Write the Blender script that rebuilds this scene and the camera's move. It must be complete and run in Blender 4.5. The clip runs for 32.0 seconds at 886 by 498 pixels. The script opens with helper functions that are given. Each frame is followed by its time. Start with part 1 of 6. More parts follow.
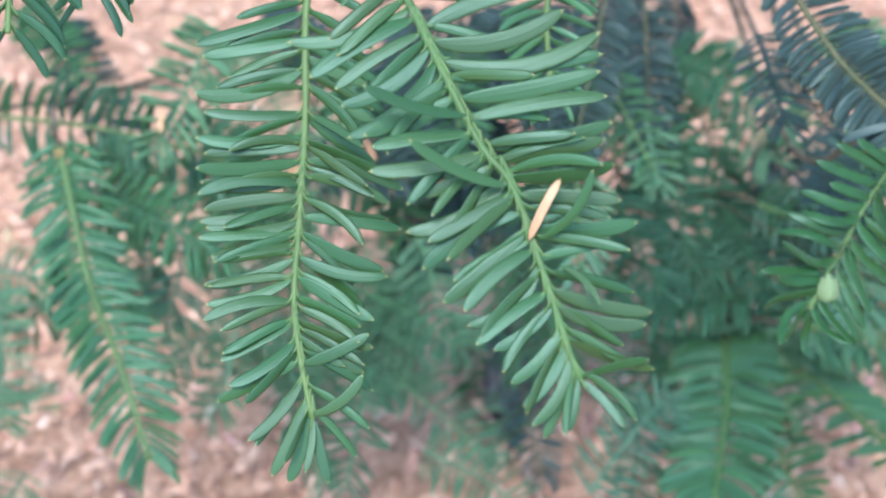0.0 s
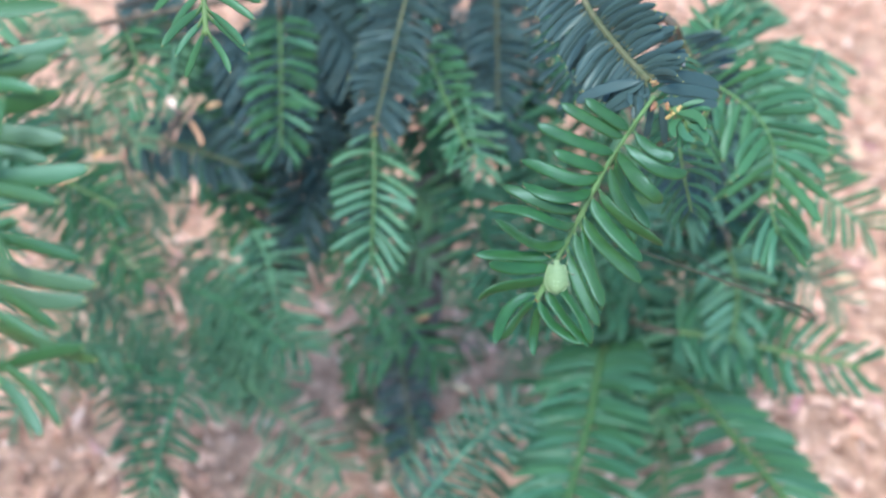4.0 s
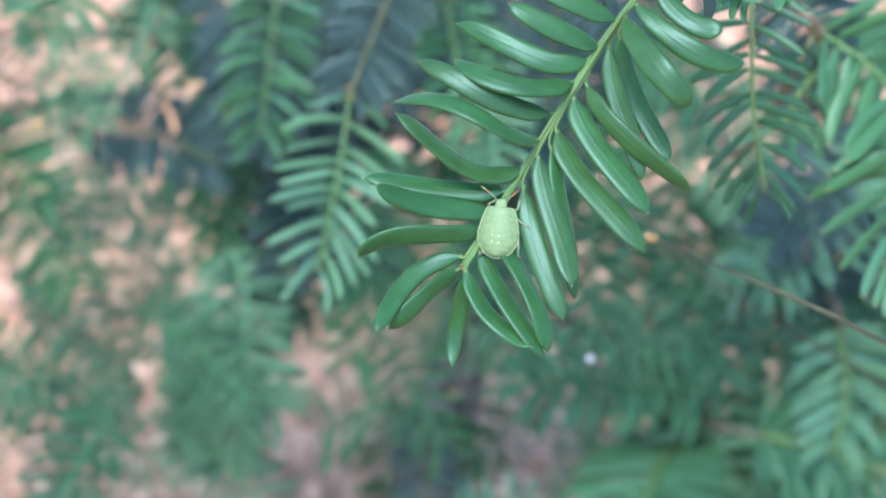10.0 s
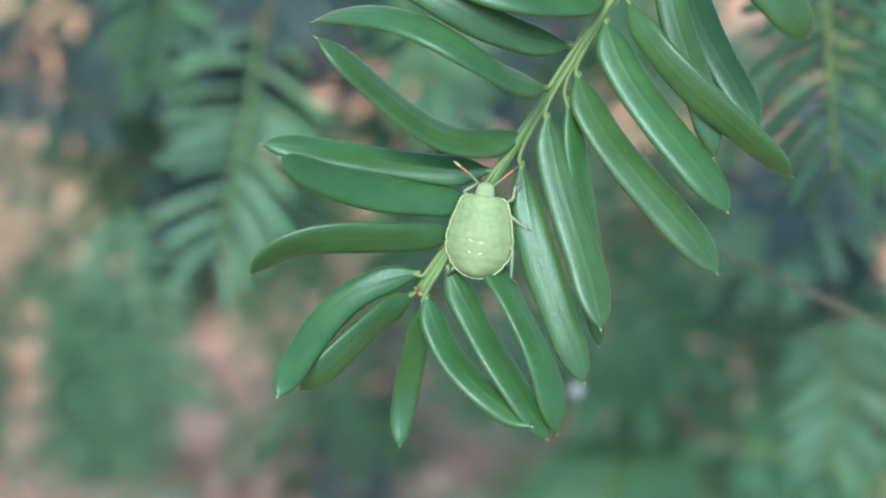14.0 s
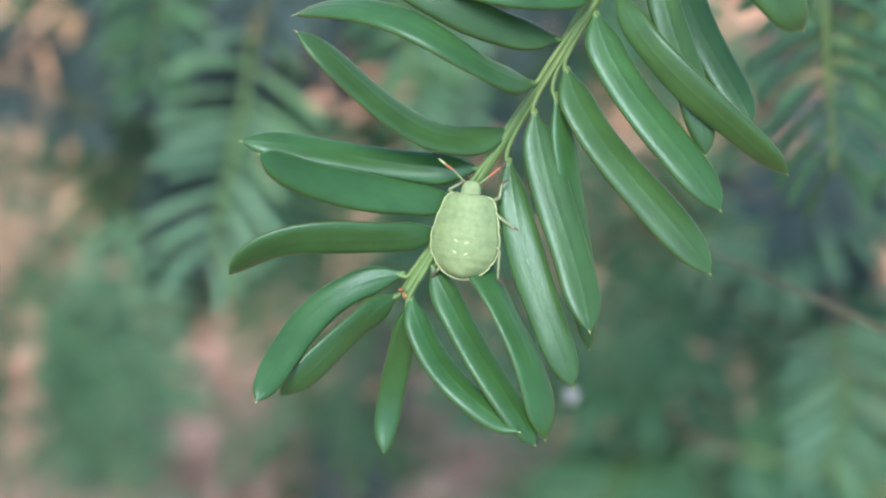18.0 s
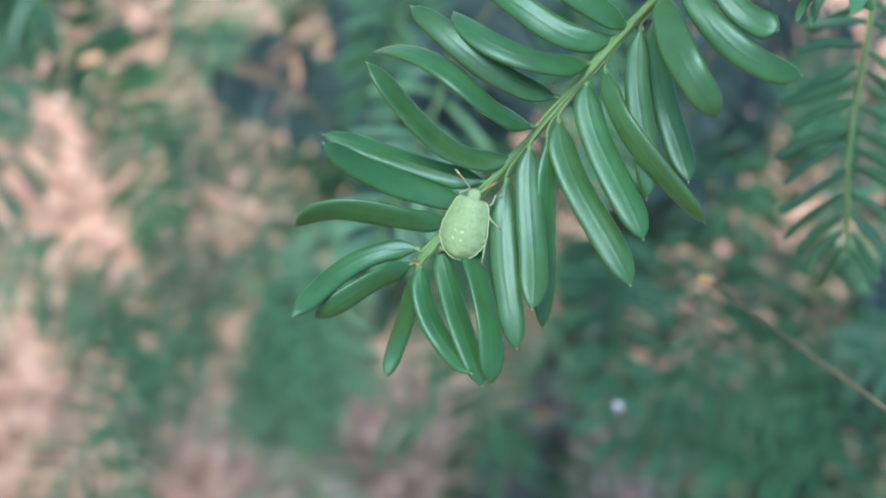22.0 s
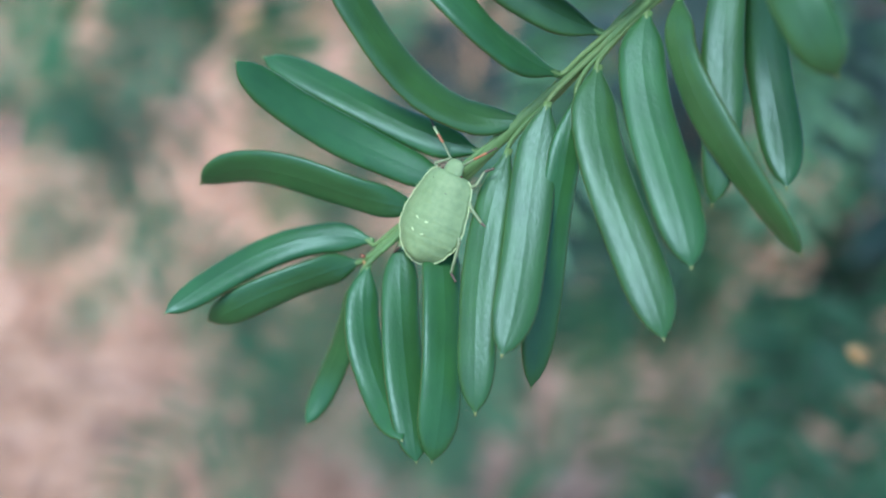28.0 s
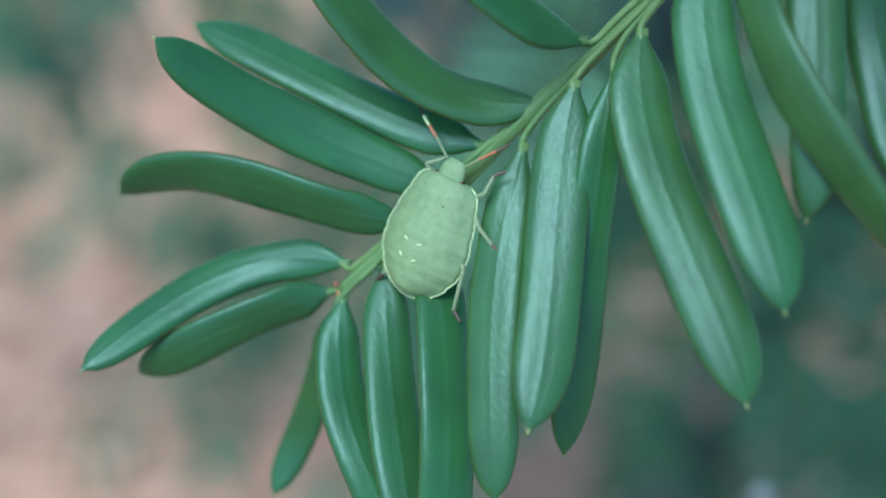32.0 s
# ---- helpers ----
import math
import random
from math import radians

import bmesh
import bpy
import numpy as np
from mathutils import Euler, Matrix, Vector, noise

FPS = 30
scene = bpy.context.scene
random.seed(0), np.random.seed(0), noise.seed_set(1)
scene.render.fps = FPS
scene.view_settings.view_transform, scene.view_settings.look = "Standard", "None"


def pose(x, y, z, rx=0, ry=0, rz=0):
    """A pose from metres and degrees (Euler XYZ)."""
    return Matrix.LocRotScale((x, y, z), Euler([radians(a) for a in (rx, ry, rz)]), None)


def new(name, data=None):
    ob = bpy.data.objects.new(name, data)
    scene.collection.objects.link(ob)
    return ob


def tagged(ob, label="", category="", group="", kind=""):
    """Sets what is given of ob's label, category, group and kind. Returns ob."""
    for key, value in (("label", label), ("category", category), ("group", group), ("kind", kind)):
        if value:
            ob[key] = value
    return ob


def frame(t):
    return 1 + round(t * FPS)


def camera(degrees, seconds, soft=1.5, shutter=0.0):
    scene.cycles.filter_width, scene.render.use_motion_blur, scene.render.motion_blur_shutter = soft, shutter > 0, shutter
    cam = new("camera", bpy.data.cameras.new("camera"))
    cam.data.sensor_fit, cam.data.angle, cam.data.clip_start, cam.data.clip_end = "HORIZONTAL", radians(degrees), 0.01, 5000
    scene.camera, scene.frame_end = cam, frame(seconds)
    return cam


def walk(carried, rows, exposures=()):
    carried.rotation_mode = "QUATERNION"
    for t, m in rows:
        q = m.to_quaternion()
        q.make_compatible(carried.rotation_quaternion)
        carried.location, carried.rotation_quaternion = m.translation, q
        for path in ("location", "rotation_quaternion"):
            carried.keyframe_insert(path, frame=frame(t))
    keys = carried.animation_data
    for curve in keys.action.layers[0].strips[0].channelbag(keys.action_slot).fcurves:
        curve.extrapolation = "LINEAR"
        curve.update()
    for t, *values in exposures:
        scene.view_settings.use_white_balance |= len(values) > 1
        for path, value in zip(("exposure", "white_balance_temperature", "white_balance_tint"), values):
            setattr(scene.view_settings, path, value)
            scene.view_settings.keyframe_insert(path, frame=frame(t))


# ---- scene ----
cam = camera(36.44, 32.0, soft=2.0)
PATH = [
    (0.0, pose(-0.1506, -0.3134, 0.7076, 51.20, -5.45, -0.76)),
    (0.5, pose(-0.1404, -0.3172, 0.7064, 50.68, -5.21, -0.61)),
    (1.0, pose(-0.1285, -0.3161, 0.7029, 51.07, -5.18, -0.41)),
    (1.5, pose(-0.1119, -0.3122, 0.6985, 51.36, -4.77, -0.21)),
    (2.0, pose(-0.0942, -0.3047, 0.6930, 51.42, -4.59, 0.29)),
    (2.5, pose(-0.0813, -0.2976, 0.6877, 51.76, -4.28, 0.76)),
    (3.0, pose(-0.0692, -0.2861, 0.6789, 51.74, -4.21, 1.29)),
    (3.5, pose(-0.0560, -0.2750, 0.6742, 51.67, -4.95, 0.90)),
    (5.5, pose(-0.0212, -0.2444, 0.6394, 51.40, -4.83, 3.27)),
    (6.0, pose(-0.0193, -0.2242, 0.6252, 51.52, -5.73, 4.54)),
    (6.5, pose(-0.0134, -0.1981, 0.6081, 51.67, -6.00, 5.67)),
    (7.0, pose(-0.0036, -0.1853, 0.5934, 52.13, -5.77, 6.37)),
    (7.5, pose(-0.0053, -0.1850, 0.5876, 53.76, -5.89, 7.03)),
    (8.0, pose(-0.0003, -0.1774, 0.5795, 53.95, -5.60, 7.54)),
    (8.5, pose(0.0000, -0.1766, 0.5757, 54.16, -5.57, 8.04)),
    (9.0, pose(0.0017, -0.1691, 0.5694, 54.39, -5.58, 8.48)),
    (9.5, pose(0.0039, -0.1650, 0.5577, 55.16, -6.07, 8.49)),
    (10.0, pose(0.0066, -0.1659, 0.5550, 56.23, -6.25, 8.94)),
    (10.5, pose(0.0067, -0.1632, 0.5517, 56.89, -6.55, 9.61)),
    (11.0, pose(0.0043, -0.1593, 0.5495, 57.44, -7.13, 10.14)),
    (11.5, pose(0.0068, -0.1539, 0.5451, 58.12, -7.24, 10.06)),
    (12.0, pose(0.0022, -0.1285, 0.5324, 57.78, -7.38, 9.12)),
    (12.5, pose(-0.0002, -0.1128, 0.5233, 57.34, -8.32, 8.09)),
    (13.0, pose(-0.0009, -0.1076, 0.5198, 56.63, -8.58, 7.67)),
    (13.5, pose(-0.0017, -0.1001, 0.5163, 55.27, -8.72, 7.33)),
    (14.0, pose(-0.0019, -0.0980, 0.5157, 54.64, -8.93, 6.85)),
    (14.5, pose(-0.0017, -0.0955, 0.5154, 54.28, -9.00, 6.97)),
    (15.0, pose(-0.0019, -0.0929, 0.5131, 54.57, -9.02, 6.80)),
    (15.5, pose(-0.0005, -0.0944, 0.5132, 54.73, -9.09, 6.51)),
    (17.5, pose(-0.0001, -0.0954, 0.5133, 55.07, -8.91, 6.69)),
    (18.0, pose(-0.0002, -0.0952, 0.5134, 54.92, -8.83, 6.92)),
    (18.5, pose(0.0006, -0.0978, 0.5129, 54.93, -8.80, 7.49)),
    (19.0, pose(0.0030, -0.1006, 0.5133, 55.75, -8.83, 8.32)),
    (19.5, pose(0.0044, -0.1005, 0.5125, 55.75, -9.29, 9.87)),
    (20.0, pose(0.0082, -0.1123, 0.5216, 55.69, -9.59, 11.79)),
    (20.5, pose(0.0137, -0.1132, 0.5253, 55.14, -9.32, 14.14)),
    (21.0, pose(0.0258, -0.1352, 0.5437, 54.76, -9.05, 17.53)),
    (21.5, pose(0.0313, -0.1303, 0.5393, 54.50, -9.69, 19.79)),
    (22.0, pose(0.0327, -0.1291, 0.5381, 54.48, -10.94, 22.04)),
    (22.5, pose(0.0365, -0.1241, 0.5322, 55.12, -12.75, 25.49)),
    (23.0, pose(0.0353, -0.1084, 0.5242, 55.79, -13.55, 27.13)),
    (23.5, pose(0.0395, -0.0971, 0.5152, 56.74, -13.36, 30.12)),
    (24.0, pose(0.0426, -0.0935, 0.5174, 56.18, -13.06, 31.77)),
    (24.5, pose(0.0398, -0.0868, 0.5116, 55.66, -13.06, 32.36)),
    (25.0, pose(0.0444, -0.0852, 0.5129, 55.33, -12.16, 33.59)),
    (25.5, pose(0.0440, -0.0855, 0.5130, 55.65, -12.56, 33.67)),
    (27.5, pose(0.0389, -0.0809, 0.5086, 53.75, -12.59, 32.43)),
    (28.0, pose(0.0418, -0.0732, 0.5078, 53.07, -11.18, 35.08)),
    (28.5, pose(0.0415, -0.0737, 0.5082, 53.06, -10.57, 35.34)),
    (29.0, pose(0.0402, -0.0700, 0.5082, 51.89, -10.37, 35.07)),
    (29.5, pose(0.0309, -0.0527, 0.4952, 50.78, -10.63, 34.60)),
    (30.0, pose(0.0327, -0.0509, 0.4940, 51.87, -10.01, 35.33)),
    (30.5, pose(0.0344, -0.0511, 0.4945, 52.55, -8.73, 35.77)),
    (31.0, pose(0.0341, -0.0504, 0.4942, 52.42, -8.44, 35.90)),
    (31.5, pose(0.0315, -0.0501, 0.4925, 52.69, -8.98, 34.50)),
    (32.0, pose(0.0273, -0.0515, 0.4981, 49.18, -10.22, 32.88)),
]
bug_root = new("shield_bug")
bug_root.matrix_basis = pose(0, 0, 0)
cam.data.dof.use_dof = True
focus_point = new("focus_point")
cam.data.dof.focus_object = focus_point
cam.data.dof.aperture_fstop = 16
walk(cam, PATH, exposures=[(0.0, 1.60, 5800, 9), (3.0, 1.66, 5750, 7), (6.0, 1.72, 5700, 6), (10.0, 1.91, 5750, 7), (15.0, 1.78, 6400, 9), (19.0, 1.77, 6600, 12), (20.3, 1.78, 6450, 11),
     (21.2, 1.72, 6000, 6), (23.0, 1.63, 5800, 3), (28.0, 1.47, 5550, 3), (30.0, 1.30, 5300, -3), (32.0, 1.30, 5300, -3)])

# ---- light: open shade under a bright, hazy sky ----
SUN_ELEVATION, SUN_TURN = 58, 205
world = bpy.data.worlds.new("sky")
scene.world = world
world.use_nodes = True
wn = world.node_tree.nodes
sky = wn.new("ShaderNodeTexSky")
sky.sky_type, sky.sun_disc = "NISHITA", False
sky.sun_elevation, sky.sun_rotation = radians(SUN_ELEVATION), radians(SUN_TURN)
sky.dust_density, sky.air_density = 1.0, 1.2
wn["Background"].inputs["Strength"].default_value = 0.13
world.node_tree.links.new(sky.outputs["Color"], wn["Background"].inputs["Color"])
sun_data = bpy.data.lights.new("sun", "SUN")
sun_data.energy, sun_data.angle, sun_data.color = 1.7, radians(25), (1.0, 0.90, 0.78)
sun = new("sun", sun_data)
sun.matrix_basis = pose(0, 0, 3, 90 - SUN_ELEVATION, 0, 180 - SUN_TURN)


# ---- materials ----
def material(name, base, rough, vary=0.15, scale=400, bump=0.15, detail_scale=2500, other=None, coat=0.0,
             translucent=0.0, per_object=0.12, stretch=(1, 1, 1), local=True, mix=0.5, sky_sheen=(1, 1, 1), spec=0.35):
    m = bpy.data.materials.new(name)
    m.use_nodes = True
    nt = m.node_tree
    n, l = nt.nodes, nt.links
    b = n["Principled BSDF"]
    co = n.new("ShaderNodeTexCoord")
    mp = n.new("ShaderNodeMapping")
    mp.inputs["Scale"].default_value = stretch
    l.new(co.outputs["Object" if local else "Generated"], mp.inputs["Vector"])
    big, fine = n.new("ShaderNodeTexNoise"), n.new("ShaderNodeTexNoise")
    big.inputs["Scale"].default_value, big.inputs["Detail"].default_value = scale, 4
    fine.inputs["Scale"].default_value, fine.inputs["Detail"].default_value = detail_scale, 3
    for t in (big, fine):
        l.new(mp.outputs["Vector"], t.inputs["Vector"])
    ramp = n.new("ShaderNodeValToRGB")
    ramp.color_ramp.elements[0].position, ramp.color_ramp.elements[1].position = 0.5 - mix * 0.4, 0.5 + mix * 0.4
    dark = [c * (1 - vary) for c in base]
    light = [min(1, c * (1 + vary)) for c in base] if other is None else other
    ramp.color_ramp.elements[0].color, ramp.color_ramp.elements[1].color = (*dark, 1), (*light, 1)
    l.new(big.outputs["Fac"], ramp.inputs["Fac"])
    info = n.new("ShaderNodeObjectInfo")
    rng = n.new("ShaderNodeMapRange")
    rng.inputs["To Min"].default_value, rng.inputs["To Max"].default_value = 1 - per_object, 1 + per_object
    l.new(info.outputs["Random"], rng.inputs["Value"])
    hsv = n.new("ShaderNodeHueSaturation")
    l.new(ramp.outputs["Color"], hsv.inputs["Color"])
    l.new(rng.outputs["Result"], hsv.inputs["Value"])
    hue = n.new("ShaderNodeMapRange")
    hue.inputs["To Min"].default_value, hue.inputs["To Max"].default_value = 0.5 - per_object * 0.13, 0.5 + per_object * 0.13
    frac = n.new("ShaderNodeMath")
    frac.operation = "PINGPONG"
    frac.inputs[1].default_value = 0.13
    l.new(info.outputs["Random"], frac.inputs[0])
    hue.inputs["From Max"].default_value = 0.13
    l.new(frac.outputs["Value"], hue.inputs["Value"])
    l.new(hue.outputs["Result"], hsv.inputs["Hue"])
    l.new(hsv.outputs["Color"], b.inputs["Base Color"])
    b.inputs["Specular IOR Level"].default_value = spec
    b.inputs["Specular Tint"].default_value = (*sky_sheen, 1)
    b.inputs["Coat Weight"].default_value, b.inputs["Coat Roughness"].default_value = coat, 0.25
    rr = n.new("ShaderNodeMapRange")
    rr.inputs["To Min"].default_value, rr.inputs["To Max"].default_value = rough - 0.1, rough + 0.1
    l.new(fine.outputs["Fac"], rr.inputs["Value"])
    l.new(rr.outputs["Result"], b.inputs["Roughness"])
    bp = n.new("ShaderNodeBump")
    bp.inputs["Strength"].default_value, bp.inputs["Distance"].default_value = bump, 0.0004
    l.new(fine.outputs["Fac"], bp.inputs["Height"])
    l.new(bp.outputs["Normal"], b.inputs["Normal"])
    if translucent:
        tr, mx = n.new("ShaderNodeBsdfTranslucent"), n.new("ShaderNodeMixShader")
        l.new(hsv.outputs["Color"], tr.inputs["Color"])
        mx.inputs["Fac"].default_value = translucent
        l.new(b.outputs["BSDF"], mx.inputs[1])
        l.new(tr.outputs["BSDF"], mx.inputs[2])
        l.new(mx.outputs["Shader"], n["Material Output"].inputs["Surface"])
    return m


# the bluish specular tint paints the sky's reflection into the needles' gloss
LEAF = dict(vary=0.22, scale=260, detail_scale=1800, stretch=(0.35, 1, 1), translucent=0.36, per_object=0.16, sky_sheen=(0.55, 0.90, 0.92))
needle_hero = material("needle_green", (0.025, 0.074, 0.019), 0.36, bump=0.08, coat=0.0, spec=0.40, **dict(LEAF, sky_sheen=(0.58, 0.86, 1.0), translucent=0.07, stretch=(0.6, 1, 1), scale=420, detail_scale=4200, vary=0.18, per_object=0.09))
needle_glossy = material("needle_glossy_green", (0.044, 0.102, 0.031), 0.36, bump=0.10, spec=0.5, **dict(LEAF, sky_sheen=(0.60, 0.90, 1.0), translucent=0.16, stretch=(0.6, 1, 1), detail_scale=3000))
needle_edge = material("needle_margin_yellow_green", (0.060, 0.105, 0.030), 0.45, scale=900, translucent=0.3)
needle_fresh = material("needle_fresh_green", (0.066, 0.174, 0.080), 0.38, bump=0.08, coat=0.15, **LEAF)
needle_deep = material("needle_deep_green", (0.044, 0.118, 0.058), 0.36, bump=0.08, coat=0.15, **LEAF)
# colour of last year's needles; on far sprays its darkness stands in for deep shade
needle_old_and_shade = material("needle_old_and_shade_blue_green", (0.050, 0.088, 0.084), 0.42, bump=0.08, coat=0.2, **LEAF)
# pale new growth; on far sprays the lifted colour also paints in haze
needle_pale = material("needle_pale_green", (0.132, 0.270, 0.152), 0.45, bump=0.08, coat=0.1, **LEAF)


def grain(m, scale, amount):
    """Fine, even grain in the relief and gloss of a leaf with a wax coat."""
    n, l = m.node_tree.nodes, m.node_tree.links
    co, dots, add = n.new("ShaderNodeTexCoord"), n.new("ShaderNodeTexNoise"), n.new("ShaderNodeMath")
    dots.inputs["Scale"].default_value, dots.inputs["Detail"].default_value = scale, 3
    add.operation = "MULTIPLY_ADD"
    add.inputs[1].default_value = amount
    l.new(co.outputs["Object"], dots.inputs["Vector"])
    l.new(dots.outputs["Fac"], add.inputs[0])
    l.new(n["Bump"].inputs["Height"].links[0].from_socket, add.inputs[2])
    l.new(add.outputs["Value"], n["Bump"].inputs["Height"])


grain(needle_hero, 7500, 0.35)
tip_mat = material("needle_tip_pale", (0.17, 0.20, 0.075), 0.5, scale=900)
stem_mat = material("young_stem_green", (0.078, 0.148, 0.048), 0.5, scale=300, stretch=(1, 1, 0.3), bump=0.25)
stem_old = material("older_stem_olive", (0.070, 0.092, 0.040), 0.6, scale=300, bump=0.3, other=(0.115, 0.115, 0.06))
stem_dull = material("bare_twig_dull_olive", (0.045, 0.052, 0.030), 0.7, scale=300, bump=0.3, other=(0.080, 0.080, 0.048))
bud_mat = material("bud_scale_tan", (0.16, 0.08, 0.03), 0.6, scale=1600, bump=0.3, other=(0.42, 0.27, 0.12), per_object=0.3)
bark_mat = material("bark_grey_brown", (0.060, 0.054, 0.055), 0.85, vary=0.5, scale=190, detail_scale=500, bump=1.0,
                    stretch=(1, 1, 0.5), other=(0.21, 0.215, 0.225), mix=0.25)
bark_mat.node_tree.nodes["Bump"].inputs["Distance"].default_value = 0.003
twig_mat = material("twig_brown", (0.075, 0.060, 0.045), 0.8, vary=0.4, scale=200, bump=0.6, other=(0.16, 0.13, 0.09))
TONES = {"glossy": needle_glossy, "fresh": needle_fresh, "deep": needle_deep, "old_and_shade": needle_old_and_shade, "pale": needle_pale}


# ---- mesh helpers ----
def part(name, bm, mat, parent=None, label="", smooth=True):
    me = bpy.data.meshes.new(name)
    bm.to_mesh(me)
    bm.free()
    return link_mesh(name, me, mat, parent, label, smooth)


def link_mesh(name, me, mat, parent=None, label="", smooth=True):
    for m in (mat if isinstance(mat, (list, tuple)) else [mat]):
        if m is not None:
            me.materials.append(m)
    if smooth:
        me.polygons.foreach_set("use_smooth", [True] * len(me.polygons))
    ob = new(name, me)
    if parent is not None:
        ob.parent = parent
    if label:
        tagged(ob, label)
    return ob


def spline(points, u):
    """A point on a Catmull-Rom curve through the points, u from 0 to 1."""
    p = [Vector(q) for q in points]
    k = len(p) - 1
    x = min(max(u, 0), 1) * k
    i = min(int(x), k - 1)
    t = x - i
    a, b, c, d = p[max(i - 1, 0)], p[i], p[i + 1], p[min(i + 2, k)]
    return 0.5 * ((2 * b) + (c - a) * t + (2 * a - 5 * b + 4 * c - d) * t * t + (3 * b - a - 3 * c + d) * t ** 3)


def tube_data(points, r0, r1, steps=24, sides=8, ridge=0.0, knots=0.0, verts=None, faces=None, seed=0):
    verts, faces = ([], []) if verts is None else (verts, faces)
    base = len(verts)
    rnd = random.Random(seed)
    side = Vector((0.31, 0.2, 0.93))
    for i in range(steps + 1):
        u = i / steps
        c = spline(points, u)
        d = (spline(points, u + 0.01) - spline(points, u - 0.01)).normalized()
        x = side.cross(d).normalized()
        y = d.cross(x)
        r = r0 + (r1 - r0) * u
        r *= 1 + knots * (rnd.random() - 0.5)
        for j in range(sides):
            a = 2 * math.pi * j / sides
            k = r * (1 + ridge * math.cos(3 * a + 9 * u))
            verts.append(c + (x * math.cos(a) + y * math.sin(a)) * k)
    for i in range(steps):
        for j in range(sides):
            a, b = base + i * sides + j, base + i * sides + (j + 1) % sides
            faces.append((a, b, b + sides, a + sides))
    faces.append(tuple(base + j for j in reversed(range(sides))))
    faces.append(tuple(base + steps * sides + j for j in range(sides)))
    return verts, faces


def mesh_of(name, verts, faces):
    me = bpy.data.meshes.new(name)
    me.from_pydata([tuple(v) for v in verts], [], faces)
    me.update()
    return me


SECTION = {
    "hero": [(-1, 0), (-0.92, 0.20), (-0.70, 0.35), (-0.40, 0.43), (-0.16, 0.41), (-0.05, 0.48), (0.05, 0.48), (0.16, 0.41), (0.40, 0.43), (0.70, 0.35),
             (0.92, 0.20), (1, 0), (0.55, -0.36), (0, -0.26), (-0.55, -0.36)],
    "near": [(-1, 0), (-0.70, 0.40), (-0.22, 0.38), (0, 0.66), (0.22, 0.38), (0.70, 0.40), (1, 0), (0, -0.4)],
    "far": [(-1, 0), (0, 0.5), (1, 0), (0, -0.35)],
}


def needle_width(s, blunt=2.2):
    """Half width along a needle: a short stalk, a long even blade, a rounded end with a small point."""
    if s < 0.10:
        return 0.16 + 0.50 * (s / 0.10) ** 1.3
    if s < 0.34:
        return 0.66 + 0.34 * math.sin((s - 0.10) / 0.24 * 1.571)
    if s < 0.60:
        return 1.0
    if s < 0.80:
        return 1.0 - 0.05 * ((s - 0.60) / 0.20) ** 2
    if s < 0.975:
        k = (s - 0.80) / 0.175
        return 0.10 + 0.85 * math.sqrt(max(0.0, 1 - k ** blunt))
    return 0.12 * (1 - s) / 0.025


def needle_data(length, width, thick, bend, swing, detail, twist=0.0, verts=None, faces=None, place=None, wave=0.0):
    """A flat needle along +x, its upper side towards +z; bend droops the tip, swing bows it sideways."""
    verts, faces = ([], []) if verts is None else (verts, faces)
    sec = SECTION[detail]
    stops = {"hero": [0, 0.03, 0.06, 0.10, 0.16, 0.24, 0.34, 0.45, 0.56, 0.67, 0.78, 0.84, 0.89, 0.935, 0.963, 0.980, 1.0],
             "near": [0, 0.06, 0.12, 0.28, 0.48, 0.66, 0.79, 0.89, 0.965, 1.0],
             "far": [0, 0.15, 0.5, 0.82, 1.0]}[detail]
    base, k = len(verts), len(sec)
    for s in stops:
        bow = 4 * s * (1 - s)
        c = Vector((length * s, swing * bow + wave * math.sin(6.3 * s), -bend * s * s + bend * s))
        nw = needle_width(s, 1.6)
        if detail != "hero" and s < 0.12:
            nw = max(nw, 0.55)
        w = max(nw, 0.02) * width / 2
        a = twist * (1 - s)
        for y, z in sec:
            hz = z * thick * (0.35 + 0.65 * min(1, nw * 1.1))
            v = c + Vector((0, y * w * math.cos(a) - hz * math.sin(a), y * w * math.sin(a) + hz * math.cos(a)))
            verts.append(place @ v if place is not None else v)
    for i in range(len(stops) - 1):
        for j in range(k):
            a, b = base + i * k + j, base + i * k + (j + 1) % k
            faces.append((a, b, b + k, a + k))
    faces.append(tuple(base + j for j in reversed(range(k))))
    faces.append(tuple(base + (len(stops) - 1) * k + j for j in range(k)))
    return verts, faces


def frame_of(base, along, up):
    x = Vector(along).normalized()
    z = Vector(up)
    z = (z - x * z.dot(x)).normalized()
    y = z.cross(x)
    m = Matrix((x, y, z)).transposed().to_4x4()
    return Matrix.Translation(base) @ m


def tint_tips(me, sections, stops, first):
    for i in range(first, stops - 1):
        for j in range(sections):
            me.polygons[i * sections + j].material_index = 1


